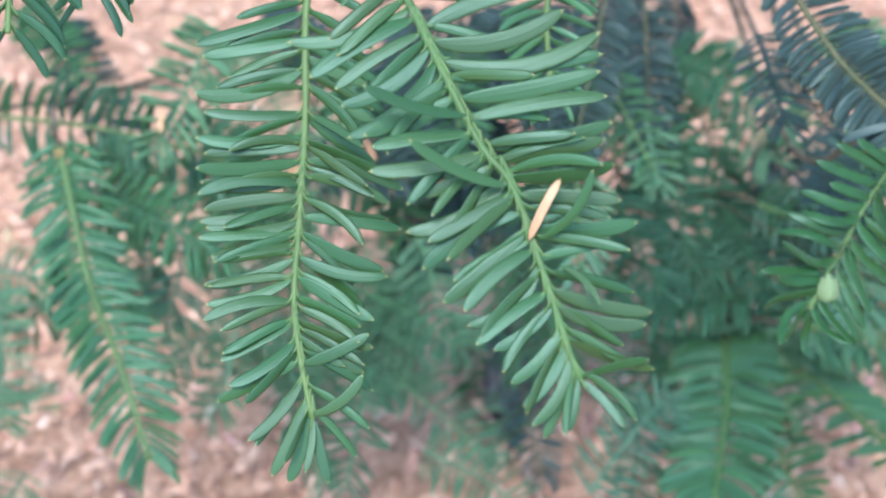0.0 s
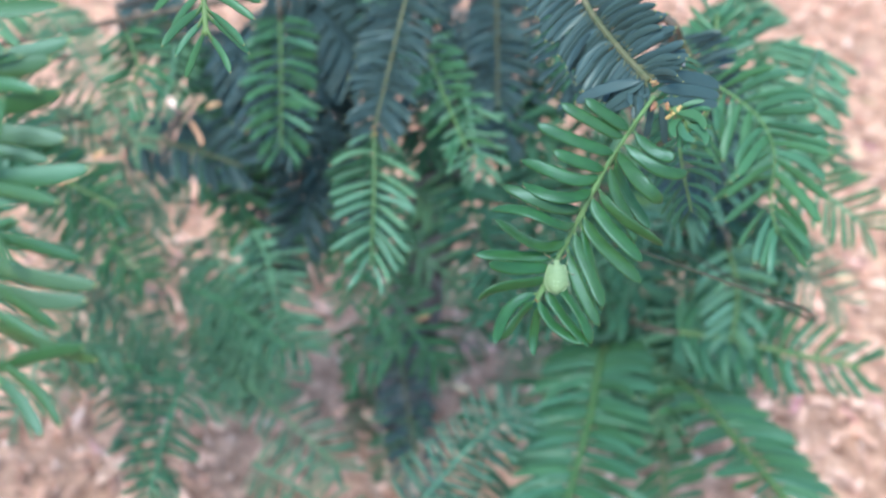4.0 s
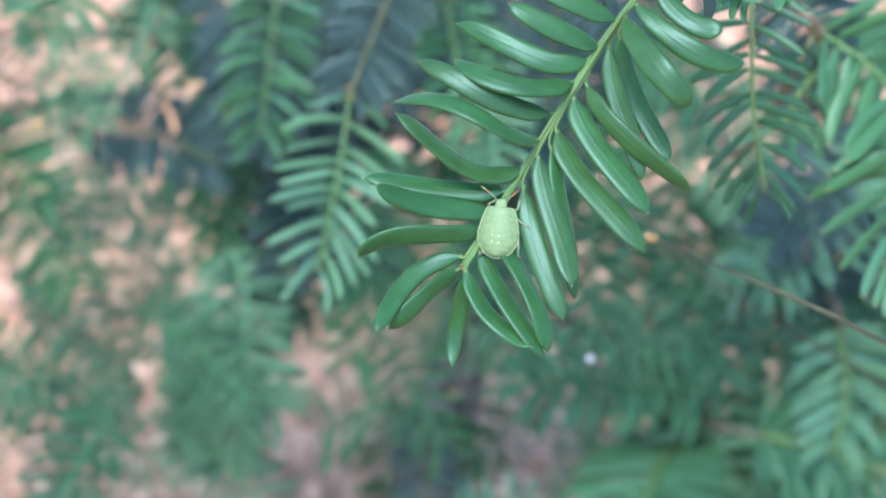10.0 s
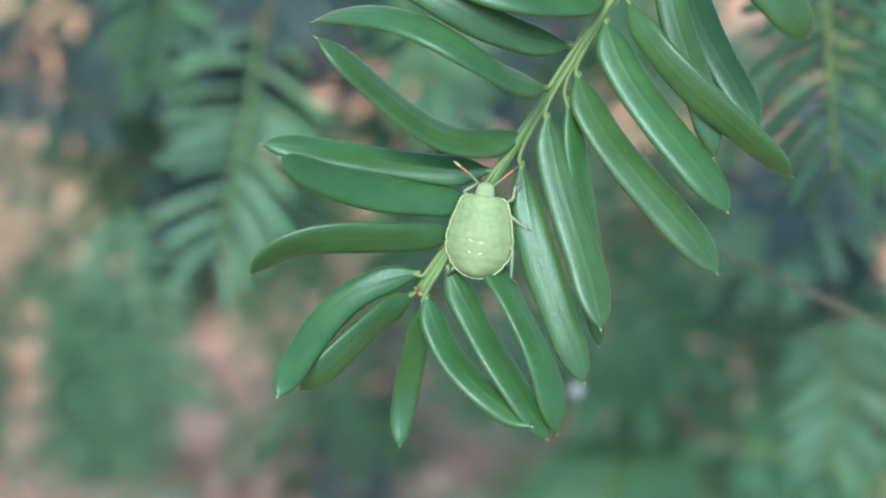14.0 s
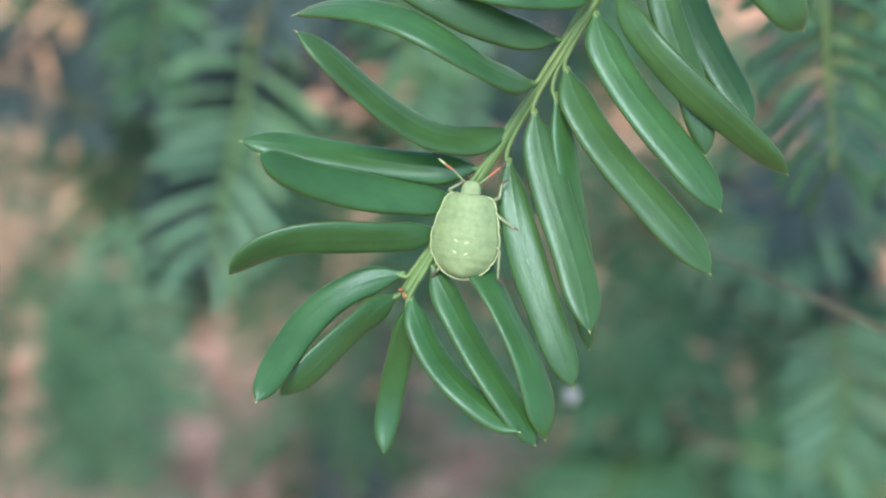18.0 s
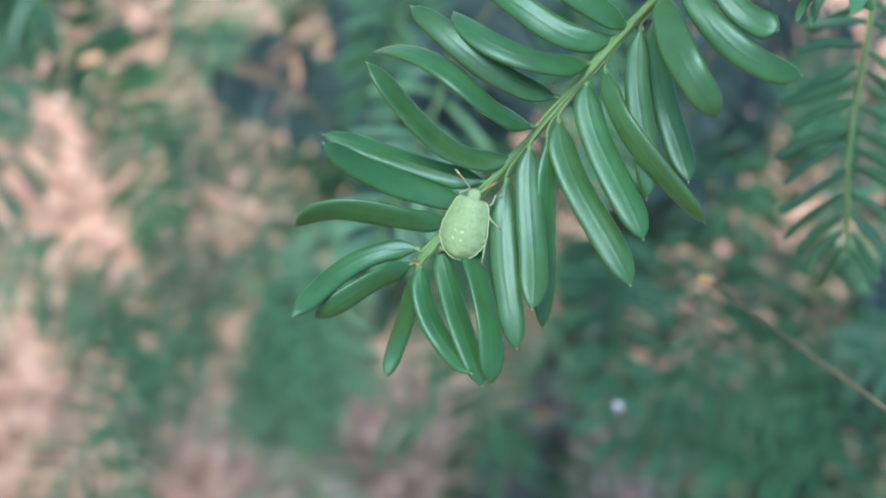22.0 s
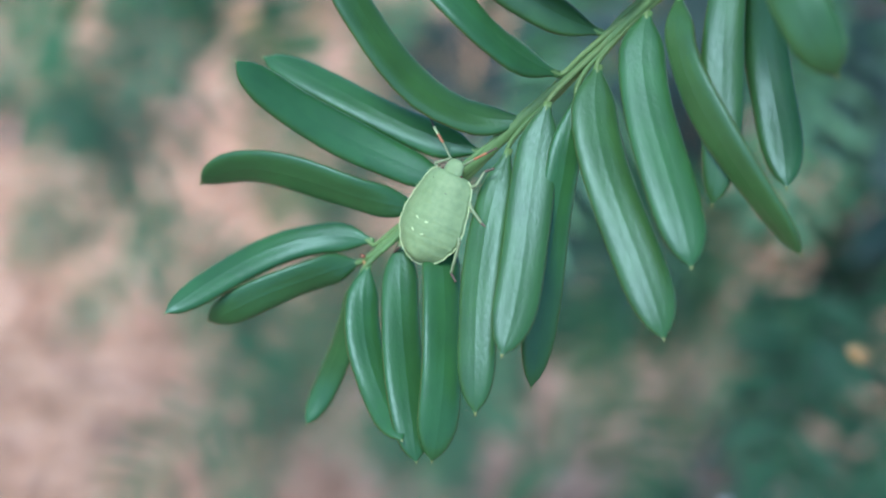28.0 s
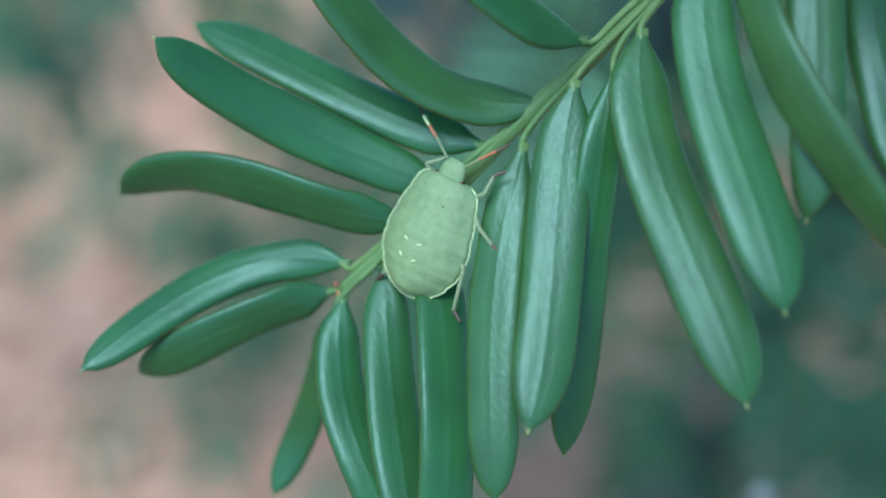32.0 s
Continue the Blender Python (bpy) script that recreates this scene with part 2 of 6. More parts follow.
# ---- ground ----
def ground_sheet():
    m = material("damp_soil_and_bark_dust", (0.42, 0.23, 0.14), 0.9, vary=0.45, scale=60, detail_scale=320, bump=1.0,
                 other=(0.72, 0.46, 0.31), per_object=0)
    m.node_tree.nodes["Bump"].inputs["Distance"].default_value = 0.006
    bm = bmesh.new()
    n = 110
    xs = [-40, -10, -3] + [-1.6 + 3.2 * i / n for i in range(n + 1)] + [3, 10, 40]
    ys = [-40, -10, -3] + [-0.8 + 3.2 * i / n for i in range(n + 1)] + [4, 10, 40]
    grid = [[bm.verts.new((x, y, 0.012 * noise.noise((x * 6, y * 6, 0)) + 0.006 * noise.noise((x * 25, y * 25, 3)))) for x in xs] for y in ys]
    for i in range(len(ys) - 1):
        for j in range(len(xs) - 1):
            bm.faces.new((grid[i][j], grid[i][j + 1], grid[i + 1][j + 1], grid[i + 1][j]))
    ob = part("ground", bm, m)
    tagged(ob, "brown soil covered with shredded bark mulch", "ground", kind="structure")


def chip_data(rnd, verts, faces, centre, size):
    """One splintered bark chip: a bent, tapering, ragged slab."""
    l, w, t = size
    yaw, pitch, roll = rnd.uniform(0, 6.3), rnd.gauss(0, 0.25), rnd.gauss(0, 0.35)
    m = Matrix.Translation(centre) @ Euler((roll, pitch, yaw)).to_matrix().to_4x4()
    base, steps = len(verts), 4
    for i in range(steps + 1):
        u = i / steps - 0.5
        k = (1 - 1.3 * abs(u) ** 1.6) * rnd.uniform(0.75, 1.15)
        lift = t * 0.4 * math.cos(3 * u)
        for y, z in ((-0.5, 0), (-0.2, 0.5), (0.25, 0.42), (0.5, 0), (0.1, -0.5)):
            verts.append(m @ Vector((u * l, y * w * k, z * t + lift + rnd.uniform(-0.15, 0.15) * t)))
    for i in range(steps):
        for j in range(5):
            a, b = base + i * 5 + j, base + i * 5 + (j + 1) % 5
            faces.append((a, b, b + 5, a + 5))
    faces.append(tuple(base + j for j in reversed(range(5))))
    faces.append(tuple(base + steps * 5 + j for j in range(5)))


def mulch():
    m = material("bark_mulch", (0.62, 0.55, 0.50), 0.85, vary=0.35, scale=40, detail_scale=500, bump=0.6, other=(0.95, 0.90, 0.86), per_object=0)
    nt = m.node_tree
    geo, ramp = nt.nodes.new("ShaderNodeNewGeometry"), nt.nodes.new("ShaderNodeValToRGB")
    e = ramp.color_ramp.elements
    e[0].color, e[1].color = (0.40, 0.210, 0.145, 1), (0.90, 0.70, 0.57, 1)
    for pos, c in ((0.25, (0.58, 0.325, 0.22, 1)), (0.6, (0.77, 0.48, 0.34, 1)), (0.96, (0.83, 0.57, 0.43, 1))):
        e.new(pos).color = c
    mixer = nt.nodes.new("ShaderNodeMix")
    mixer.data_type, mixer.blend_type = "RGBA", "MULTIPLY"
    mixer.inputs["Factor"].default_value = 0.25
    hsv = nt.nodes["Hue/Saturation/Value"]
    nt.links.new(geo.outputs["Random Per Island"], ramp.inputs["Fac"])
    nt.links.new(ramp.outputs["Color"], mixer.inputs["A"])
    nt.links.new(hsv.outputs["Color"], mixer.inputs["B"])
    nt.links.new(mixer.outputs["Result"], nt.nodes["Principled BSDF"].inputs["Base Color"])
    loose = material("bark_chip", (0.42, 0.235, 0.165), 0.85, vary=0.4, scale=90, detail_scale=700, bump=0.6, other=(0.66, 0.44, 0.33), per_object=0.35, mix=0.4)
    rnd = random.Random(7)
    verts, faces = [], []
    for i in range(40000):
        x, y = rnd.uniform(-0.95, 0.75), rnd.uniform(0.05, 1.35)
        l = 0.003 + 0.013 * rnd.random() ** 2.8
        w = l * rnd.uniform(0.18, 0.55)
        chip_data(rnd, verts, faces, (x, y, 0.004 + 0.012 * rnd.random()), (l, w, min(0.005, w * 0.4)))
    ob = link_mesh("bark_mulch", mesh_of("bark_mulch", verts, faces), m, smooth=False)
    tagged(ob, "loose pinkish-brown shredded bark mulch on the soil", "mulch", kind="stuff")
    # the larger chips on top, each a piece of its own
    shapes = []
    for k in range(10):
        verts, faces = [], []
        l = 0.009 + 0.0014 * k
        chip_data(rnd, verts, faces, (0, 0, 0), (l, l * rnd.uniform(0.22, 0.5), 0.0028))
        me = mesh_of("bark_chip", verts, faces)
        me.materials.append(loose)
        shapes.append(me)
    for k in range(260):
        chip = new("bark_chip", shapes[k % 10])
        chip.parent = ob
        chip.matrix_basis = pose(rnd.uniform(-0.55, 0.45), rnd.uniform(0.25, 0.95), 0.016 + 0.004 * rnd.random(), rnd.gauss(0, 12), rnd.gauss(0, 12), rnd.uniform(0, 360))


ground_sheet()
mulch()


# ---- the yew shrub ----
shrub = tagged(new("yew_shrub"), "yew shrub with flat green needles in two ranks above bark mulch", "shrub")

HERO_STEM = [(-0.0042, 0.0046, 0.4389), (0.0006, 0.0109, 0.4491), (0.0052, 0.0165, 0.4594), (0.0099, 0.0213, 0.4697), (0.0149, 0.0253, 0.4799), (0.0206, 0.0285, 0.4901)]
HERO_UP = Vector((0.16, -0.74, 0.65)).normalized()


def along_hero(u):
    return spline(HERO_STEM, u)


hero_rnd = random.Random(21)
v, f = tube_data([Vector(q) for q in HERO_STEM[::-1]], 0.00056, 0.00040, 60, 12, 0.16, 0.08)
hero_stem = link_mesh("shoot", mesh_of("shoot", v, f), stem_mat, shrub, "pale green young shoot that carries a green bug")


def arch(c, s):
    """A point on the needle's middle line, from its foot (s = 0) to its tip (s = 1)."""
    return c[0] * (1 - s) ** 3 + c[1] * 3 * s * (1 - s) ** 2 + c[2] * 3 * s * s * (1 - s) + c[3] * s ** 3


BLADE_STOPS = [0, 0.02, 0.04, 0.065, 0.09, 0.12, 0.16, 0.22, 0.30, 0.38, 0.46, 0.54, 0.62, 0.70, 0.77, 0.83, 0.88, 0.92, 0.95, 0.972, 0.984, 1.0]
BLADE = [(-1, -0.15), (-0.985, 0.05), (-0.94, 0.19), (-0.85, 0.325), (-0.64, 0.445), (-0.32, 0.498), (-0.11, 0.492), (-0.035, 0.522), (0.035, 0.522), (0.11, 0.492), (0.32, 0.498),
         (0.64, 0.445), (0.85, 0.325), (0.94, 0.19), (0.985, 0.05), (1, -0.15), (0.86, -0.34), (0.40, -0.26), (0, -0.40), (-0.40, -0.26), (-0.86, -0.34)]
EDGE = (0, 14, 15, 20)


def blade_width(s):
    """Half width along a broad needle: a thin stalk, a quick shoulder, an even blade and an ogive end with a small point."""
    if s < 0.03:
        return 0.20
    if s < 0.18:
        k = (s - 0.03) / 0.15
        return 0.20 + 0.71 * math.sin(k * 1.571) ** 0.85
    if s < 0.50:
        return 0.91 + 0.09 * math.sin((s - 0.18) / 0.32 * 1.571)
    if s < 0.76:
        return 1.0 - 0.05 * ((s - 0.50) / 0.26) ** 2
    if s < 0.975:
        k = (s - 0.76) / 0.215
        return 0.09 + 0.86 * max(0.0, 1 - k ** 2.1) ** 0.62
    return 0.10 * (1 - s) / 0.025


def hero_needle(u, foot, c1, c2, tip, wide, roll):
    """One needle of the shoot with the bug: where it leaves the shoot, the four points that bend it, its width (mm) and its roll (degrees)."""
    rnd = hero_rnd
    c = [Vector(q) for q in (foot, c1, c2, tip)]
    base = frame_of(c[0], c[3] - c[0], HERO_UP)
    back = base.inverted()
    k, verts, faces = len(BLADE), [], []
    wave, phase = rnd.uniform(0.05, 0.14), rnd.uniform(0, 6)
    for s in BLADE_STOPS:
        p = arch(c, s)
        x = (arch(c, min(1, s + 0.02)) - arch(c, max(0, s - 0.02))).normalized()
        y = HERO_UP.cross(x).normalized()
        z = x.cross(y)
        a = radians(roll) * min(1, s * 4) + wave * math.sin(7 * s + phase)
        y, z = y * math.cos(a) + z * math.sin(a), z * math.cos(a) - y * math.sin(a)
        nw = max(blade_width(s), 0.02)
        w = nw * wide * 0.00056 * (1 + 0.03 * math.sin(11 * s + 2 * phase))
        t = 0.00082 * (0.30 + 0.70 * min(1, nw * 1.05)) * min(1, nw * 4)
        for q, h in BLADE:
            verts.append(back @ (p + y * q * w + z * h * t))
    for i in range(len(BLADE_STOPS) - 1):
        for j in range(k):
            a, b = i * k + j, i * k + (j + 1) % k
            faces.append((a, b, b + k, a + k))
    faces.append(tuple(reversed(range(k))))
    faces.append(tuple((len(BLADE_STOPS) - 1) * k + j for j in range(k)))
    me = mesh_of("needle", verts, faces)
    n = link_mesh("needle", me, [needle_hero, tip_mat, stem_mat, needle_edge], hero_stem)
    for i in range(len(BLADE_STOPS) - 1):
        for j in range(k):
            me.polygons[i * k + j].material_index = 2 if i < 1 else (1 if i > 19 else (3 if j in EDGE and i > 4 else 0))
    n.matrix_basis = base
    # the green base of the needle runs down the shoot
    d = (along_hero(max(0, u - 0.05)) - along_hero(min(1, u + 0.05))).normalized()
    root = along_hero(u)
    out = c[0] - root
    out = (out - d * out.dot(d)) if out.length > 0.0002 else HERO_UP * 0.0002
    side = out.normalized()
    pts = [root - d * 0.0075 + side * 0.00020, root - d * 0.0042 + side * 0.00042, root - d * 0.0014 + side * 0.00056, c[0].lerp(root, 0.25), arch(c, 0.03), arch(c, 0.07) - HERO_UP * 0.00012]
    v, f = tube_data(pts, 0.00026, 0.00020, 24, 8)
    link_mesh("leaf_base", mesh_of("leaf_base", v, f), stem_mat, hero_stem)


def upper_needle(u, tip, bow, wide, roll):
    """A needle of the shoot's upper part, bowed evenly by so many millimetres."""
    a, b = along_hero(u), Vector(tip)
    side = HERO_UP.cross(b - a).normalized()
    m = side * bow * 0.001 + HERO_UP * 0.0012
    hero_needle(u, a, a.lerp(b, 0.33) + m, a.lerp(b, 0.67) + m, tip, wide, roll)


hero_needle(0.022, (-0.0045, 0.0057, 0.4402), (-0.0124, 0.0050, 0.4380), (-0.0136, -0.0017, 0.4352), (-0.0150, -0.0079, 0.4331), 2.82, 17)
hero_needle(0.000, (-0.0049, 0.0049, 0.4382), (-0.0089, 0.0017, 0.4359), (-0.0102, -0.0027, 0.4349), (-0.0136, -0.0039, 0.4309), 2.76, -35)
hero_needle(0.107, (-0.0018, 0.0078, 0.4442), (-0.0085, 0.0036, 0.4434), (-0.0170, 0.0038, 0.4452), (-0.0201, 0.0010, 0.4394), 3.10, -45)
hero_needle(0.217, (0.0004, 0.0113, 0.4496), (-0.0075, 0.0104, 0.4477), (-0.0142, 0.0106, 0.4491), (-0.0219, 0.0095, 0.4485), 2.99, 23)
hero_needle(0.158, (-0.0007, 0.0093, 0.4466), (-0.0076, 0.0077, 0.4469), (-0.0142, 0.0051, 0.4477), (-0.0186, 0.0018, 0.4525), 3.07, 5)
hero_needle(0.297, (0.0029, 0.0136, 0.4532), (-0.0050, 0.0088, 0.4492), (-0.0106, 0.0087, 0.4574), (-0.0179, 0.0101, 0.4604), 3.18, 34)
hero_needle(0.365, (0.0037, 0.0148, 0.4574), (-0.0019, 0.0062, 0.4600), (-0.0082, 0.0110, 0.4670), (-0.0193, 0.0158, 0.4588), 3.00, 34)
hero_needle(0.440, (0.0053, 0.0172, 0.4611), (-0.0023, 0.0122, 0.4619), (-0.0085, 0.0135, 0.4661), (-0.0166, 0.0187, 0.4653), 3.08, -2)
hero_needle(0.530, (0.0074, 0.0195, 0.4657), (0.0032, 0.0129, 0.4656), (-0.0056, 0.0123, 0.4663), (-0.0110, 0.0194, 0.4663), 3.05, 19)
hero_needle(0.600, (0.0092, 0.0214, 0.4693), (0.0040, 0.0177, 0.4661), (-0.0020, 0.0200, 0.4704), (-0.0120, 0.0240, 0.4700), 3.11, -12)
hero_needle(0.000, (-0.0037, 0.0034, 0.4386), (-0.0034, 0.0030, 0.4317), (-0.0043, 0.0032, 0.4269), (-0.0033, -0.0015, 0.4241), 2.29, 13)
hero_needle(0.003, (-0.0037, 0.0042, 0.4391), (-0.0015, -0.0006, 0.4354), (0.0032, -0.0016, 0.4326), (0.0084, -0.0058, 0.4340), 2.74, -24)
hero_needle(0.060, (-0.0024, 0.0064, 0.4416), (0.0020, 0.0009, 0.4371), (0.0062, -0.0028, 0.4359), (0.0100, -0.0057, 0.4326), 2.99, -24)
hero_needle(0.120, (-0.0004, 0.0083, 0.4442), (0.0064, 0.0007, 0.4399), (0.0091, -0.0023, 0.4382), (0.0108, -0.0048, 0.4326), 3.14, -31)
hero_needle(0.253, (0.0027, 0.0115, 0.4511), (0.0050, 0.0051, 0.4452), (0.0087, 0.0012, 0.4422), (0.0123, -0.0026, 0.4374), 2.98, 11)
hero_needle(0.333, (0.0041, 0.0133, 0.4556), (0.0063, 0.0084, 0.4501), (0.0105, 0.0043, 0.4468), (0.0125, -0.0015, 0.4429), 3.27, -2)
hero_needle(0.370, (0.0057, 0.0148, 0.4569), (0.0098, 0.0066, 0.4489), (0.0114, 0.0069, 0.4434), (0.0136, 0.0037, 0.4369), 2.64, -23)
hero_needle(0.410, (0.0062, 0.0161, 0.4590), (0.0087, 0.0103, 0.4544), (0.0177, 0.0078, 0.4513), (0.0222, 0.0041, 0.4476), 3.48, -10)
hero_needle(0.500, (0.0078, 0.0187, 0.4637), (0.0098, 0.0136, 0.4590), (0.0177, 0.0095, 0.4568), (0.0217, 0.0059, 0.4531), 3.50, -7)
hero_needle(0.542, (0.0094, 0.0200, 0.4655), (0.0130, 0.0121, 0.4622), (0.0215, 0.0116, 0.4592), (0.0276, 0.0113, 0.4550), 2.76, 50)
hero_needle(0.652, (0.0117, 0.0225, 0.4712), (0.0131, 0.0184, 0.4636), (0.0179, 0.0152, 0.4615), (0.0200, 0.0113, 0.4551), 2.85, 8)
hero_needle(0.685, (0.0130, 0.0232, 0.4729), (0.0146, 0.0223, 0.4637), (0.0200, 0.0200, 0.4612), (0.0239, 0.0147, 0.4574), 3.15, 6)
hero_needle(0.728, (0.0132, 0.0234, 0.4759), (0.0161, 0.0131, 0.4743), (0.0208, 0.0096, 0.4732), (0.0248, 0.0116, 0.4686), 3.55, 21)
hero_needle(0.768, (0.0142, 0.0244, 0.4778), (0.0208, 0.0181, 0.4747), (0.0267, 0.0160, 0.4732), (0.0318, 0.0204, 0.4730), 3.08, 13)
hero_needle(0.828, (0.0166, 0.0253, 0.4808), (0.0225, 0.0211, 0.4757), (0.0250, 0.0208, 0.4775), (0.0274, 0.0197, 0.4774), 3.02, 3)
upper_needle(0.620, (-0.0042, 0.0215, 0.4755), 0.8, 3.0, 0)
upper_needle(0.700, (-0.0090, 0.0258, 0.4806), 1.0, 3.1, 0)
upper_needle(0.780, (-0.0034, 0.0280, 0.4860), 0.6, 3.0, 0)
upper_needle(0.820, (0.0027, 0.0282, 0.4878), 0.6, 2.9, 0)
for k in range(5):
    p = along_hero(0) + Vector((hero_rnd.uniform(-1, 1), hero_rnd.uniform(-1, 0.3), hero_rnd.uniform(-1, 0.5))) * 0.0005
    bm = bmesh.new()
    bmesh.ops.create_icosphere(bm, subdivisions=2, radius=0.0003)
    bmesh.ops.scale(bm, vec=(1, 0.7, 0.6), verts=bm.verts)
    bmesh.ops.translate(bm, vec=p, verts=bm.verts)
    part("bud_scale", bm, bud_mat, hero_stem)


def dust():
    """Pale specks of dust lying on the needles of the shoot."""
    m = material("dust_pale", (0.80, 0.80, 0.74), 0.8, scale=900, per_object=0)
    rnd = random.Random(4)
    verts, faces = [], []
    for ob in [c for c in hero_stem.children if c.name.startswith("needle")]:
        mesh = ob.data
        tops = [p for p in mesh.polygons if p.normal.z > 0.8 and p.material_index == 0]
        for k in range(rnd.choice((2, 3, 4, 6, 8))):
            p = rnd.choice(tops)
            q = [mesh.vertices[i].co for i in p.vertices]
            c = ob.matrix_basis @ q[0].lerp(q[2], rnd.random()).lerp(q[1], rnd.random() * 0.5)
            r = rnd.uniform(0.00005, 0.00016)
            base = len(verts)
            for d in ((1, 0, 0), (0, 1, 0), (-1, 0, 0), (0, -1, 0), (0, 0, 1), (0, 0, -1)):
                verts.append(c + Vector(d) * r * rnd.uniform(0.6, 1.4))
            for a, e in ((0, 1), (1, 2), (2, 3), (3, 0)):
                faces.append((base + a, base + e, base + 4))
                faces.append((base + e, base + a, base + 5))
    ob = link_mesh("dust_specks", mesh_of("dust_specks", verts, faces), m, hero_stem)
    tagged(ob, kind="stuff")


dust()
twig_feet = []
shared = {}


def loose_needle(stem, base, tip, up, tone, wide=0.13, swing=0.06, bend=0.05, foot=None):
    """A single needle that stands out of the ranks; foot: the way its green base runs up the stem."""
    a, b = Vector(base), Vector(tip)
    if foot:
        d, way = Vector(foot), (b - a).normalized()
        n = Vector(up).normalized()
        v, f = tube_data([a + d * 0.0050 + n * 0.0003, a + d * 0.0022 + way * 0.0005 + n * 0.0004, a + way * 0.0012 + d * 0.0004, a + way * 0.0026], 0.00042, 0.00030, 10, 6)
        link_mesh("leaf_base", mesh_of("leaf_base", v, f), stem_mat, stem)
    v, f = needle_data(1.0, wide, 0.017, bend, swing, "hero", twist=0.3)
    me = mesh_of("needle", v, f)
    n = link_mesh("needle", me, [TONES[tone], tip_mat], stem)
    tint_tips(me, len(SECTION["hero"]), 17, 14)
    n.matrix_basis = frame_of(a, b - a, up) @ Matrix.Scale((b - a).length, 4)


def shared_needle(tone, k, wide):
    detail = "near"
    key = (tone, k, wide)
    if key not in shared:
        rnd = random.Random(k * 7 + 3)
        v, f = needle_data(1.0, wide * rnd.uniform(0.9, 1.12), 0.016, rnd.uniform(0.0, 0.16), rnd.uniform(-0.01, 0.10), detail, twist=0.5, wave=rnd.uniform(-0.008, 0.008))
        me = mesh_of("needle", v, f)
        me.materials.append(TONES[tone])
        me.materials.append(tip_mat)
        tint_tips(me, len(SECTION[detail]), 10, 8)
        me.polygons.foreach_set("use_smooth", [True] * len(me.polygons))
        shared[key] = me
    return shared[key]


def yew_shoot(seed, points, up, length, step, tone, detail, label="", joined=True, sweep=(74, 74), wide=0.15, thick=1.0):
    """A shoot with two flat ranks of needles. Near ones carry single needles, far ones one joined spray."""
    rnd = random.Random(seed)
    up = Vector(up)
    total = sum((Vector(b) - Vector(a)).length for a, b in zip(points, points[1:]))
    old_and_shade = tone == "old_and_shade"
    sv, sf = tube_data(points, 0.00105 * thick, 0.0007 * thick, 26, 8, 0.1, 0.12, seed=seed)
    count = max(3, int(total / step))
    calm = 0.72 if detail == "near" else 1.0
    if joined and detail != "far":
        twig_feet.append((points[0], points[1]))
    verts, faces, placed = [], [], []
    for i in range(count):
        u = (i + 0.6) / count
        for sign in (1, -1):
            uu = min(1, max(0, u + rnd.uniform(-0.3, 0.3) / count))
            b = spline(points, uu)
            d = (spline(points, uu + 0.01) - spline(points, uu - 0.01)).normalized()
            side = up.cross(d).normalized() * sign
            end = min(1, (1 - uu) * total / (length * 1.5))
            ang = radians(rnd.gauss(sweep[0 if sign > 0 else 1], 7 * calm) * (0.36 + 0.62 * end ** 0.7))
            way = side * math.sin(ang) + d * math.cos(ang) + up * rnd.gauss(0.06, 0.20 * calm)
            k = length * rnd.uniform(0.86, 1.08) * (0.72 + 0.28 * min(1, end * 1.5)) * (0.75 + 0.25 * min(1, uu * 6))
            nrm = up + side * rnd.gauss(0, 0.34 * calm) + d * rnd.gauss(0, 0.30 * calm)
            m = frame_of(b + side * 0.0006, way, nrm) @ Matrix.Scale(k, 4)
            if sign < 0:
                m = m @ Matrix.Scale(-1, 4, (0, 1, 0))
            if detail == "near" and thick >= 1:
                tube_data([b - d * 0.0028, b - d * 0.0010 + side * 0.0006 + up * 0.0003, b + way * 0.0018 + side * 0.0008], 0.0004, 0.0003, 5, 5, verts=sv, faces=sf)
            if detail == "far":
                needle_data(1, wide, 0.018, rnd.uniform(0, 0.12), rnd.uniform(-0.05, 0.06), "far", verts=verts, faces=faces, place=m)
            else:
                placed.append((shared_needle(tone, rnd.randrange(5), wide), m))
    stem = link_mesh("shoot", mesh_of("shoot", sv, sf), TONES[tone] if detail == "far" else (stem_old if old_and_shade else stem_mat), shrub, label)
    for me, m in placed:
        ob = new("needle", me)
        ob.parent = stem
        ob.matrix_basis = m
    if detail == "far":
        ob = link_mesh("needle_spray", mesh_of("needle_spray", verts, faces), TONES[tone], stem)
        tagged(ob, kind="stuff")
    return stem


fb_stem = yew_shoot(100, [(-0.1458, -0.0510, 0.5739), (-0.1399, -0.0602, 0.5679), (-0.1256, -0.0829, 0.5525), (-0.1180, -0.0907, 0.5467), (-0.1102, -0.1054, 0.5341), (-0.1029, -0.1200, 0.5215)], (-0.04, -0.72, 0.69), 0.0195, 0.0062, "glossy", "near", "long hanging shoot with flat green needles", sweep=(64, 74), wide=0.135)
fa_stem = yew_shoot(101, [(-0.1657, 0.0076, 0.5422), (-0.1654, -0.0062, 0.5299), (-0.1638, -0.0234, 0.5151), (-0.1633, -0.0460, 0.4981), (-0.1628, -0.0641, 0.4835), (-0.1567, -0.0842, 0.4688)], (0.01, -0.73, 0.68), 0.0215, 0.0062, "glossy", "near", "long hanging shoot with dense dark green needles", sweep=(60, 78), wide=0.135)
yew_shoot(102, [(-0.0950, 0.0535, 0.5305), (-0.0966, 0.0420, 0.5159), (-0.0939, 0.0272, 0.4978)], (-0.21, -0.86, 0.46), 0.0160, 0.0032, "fresh", "near")
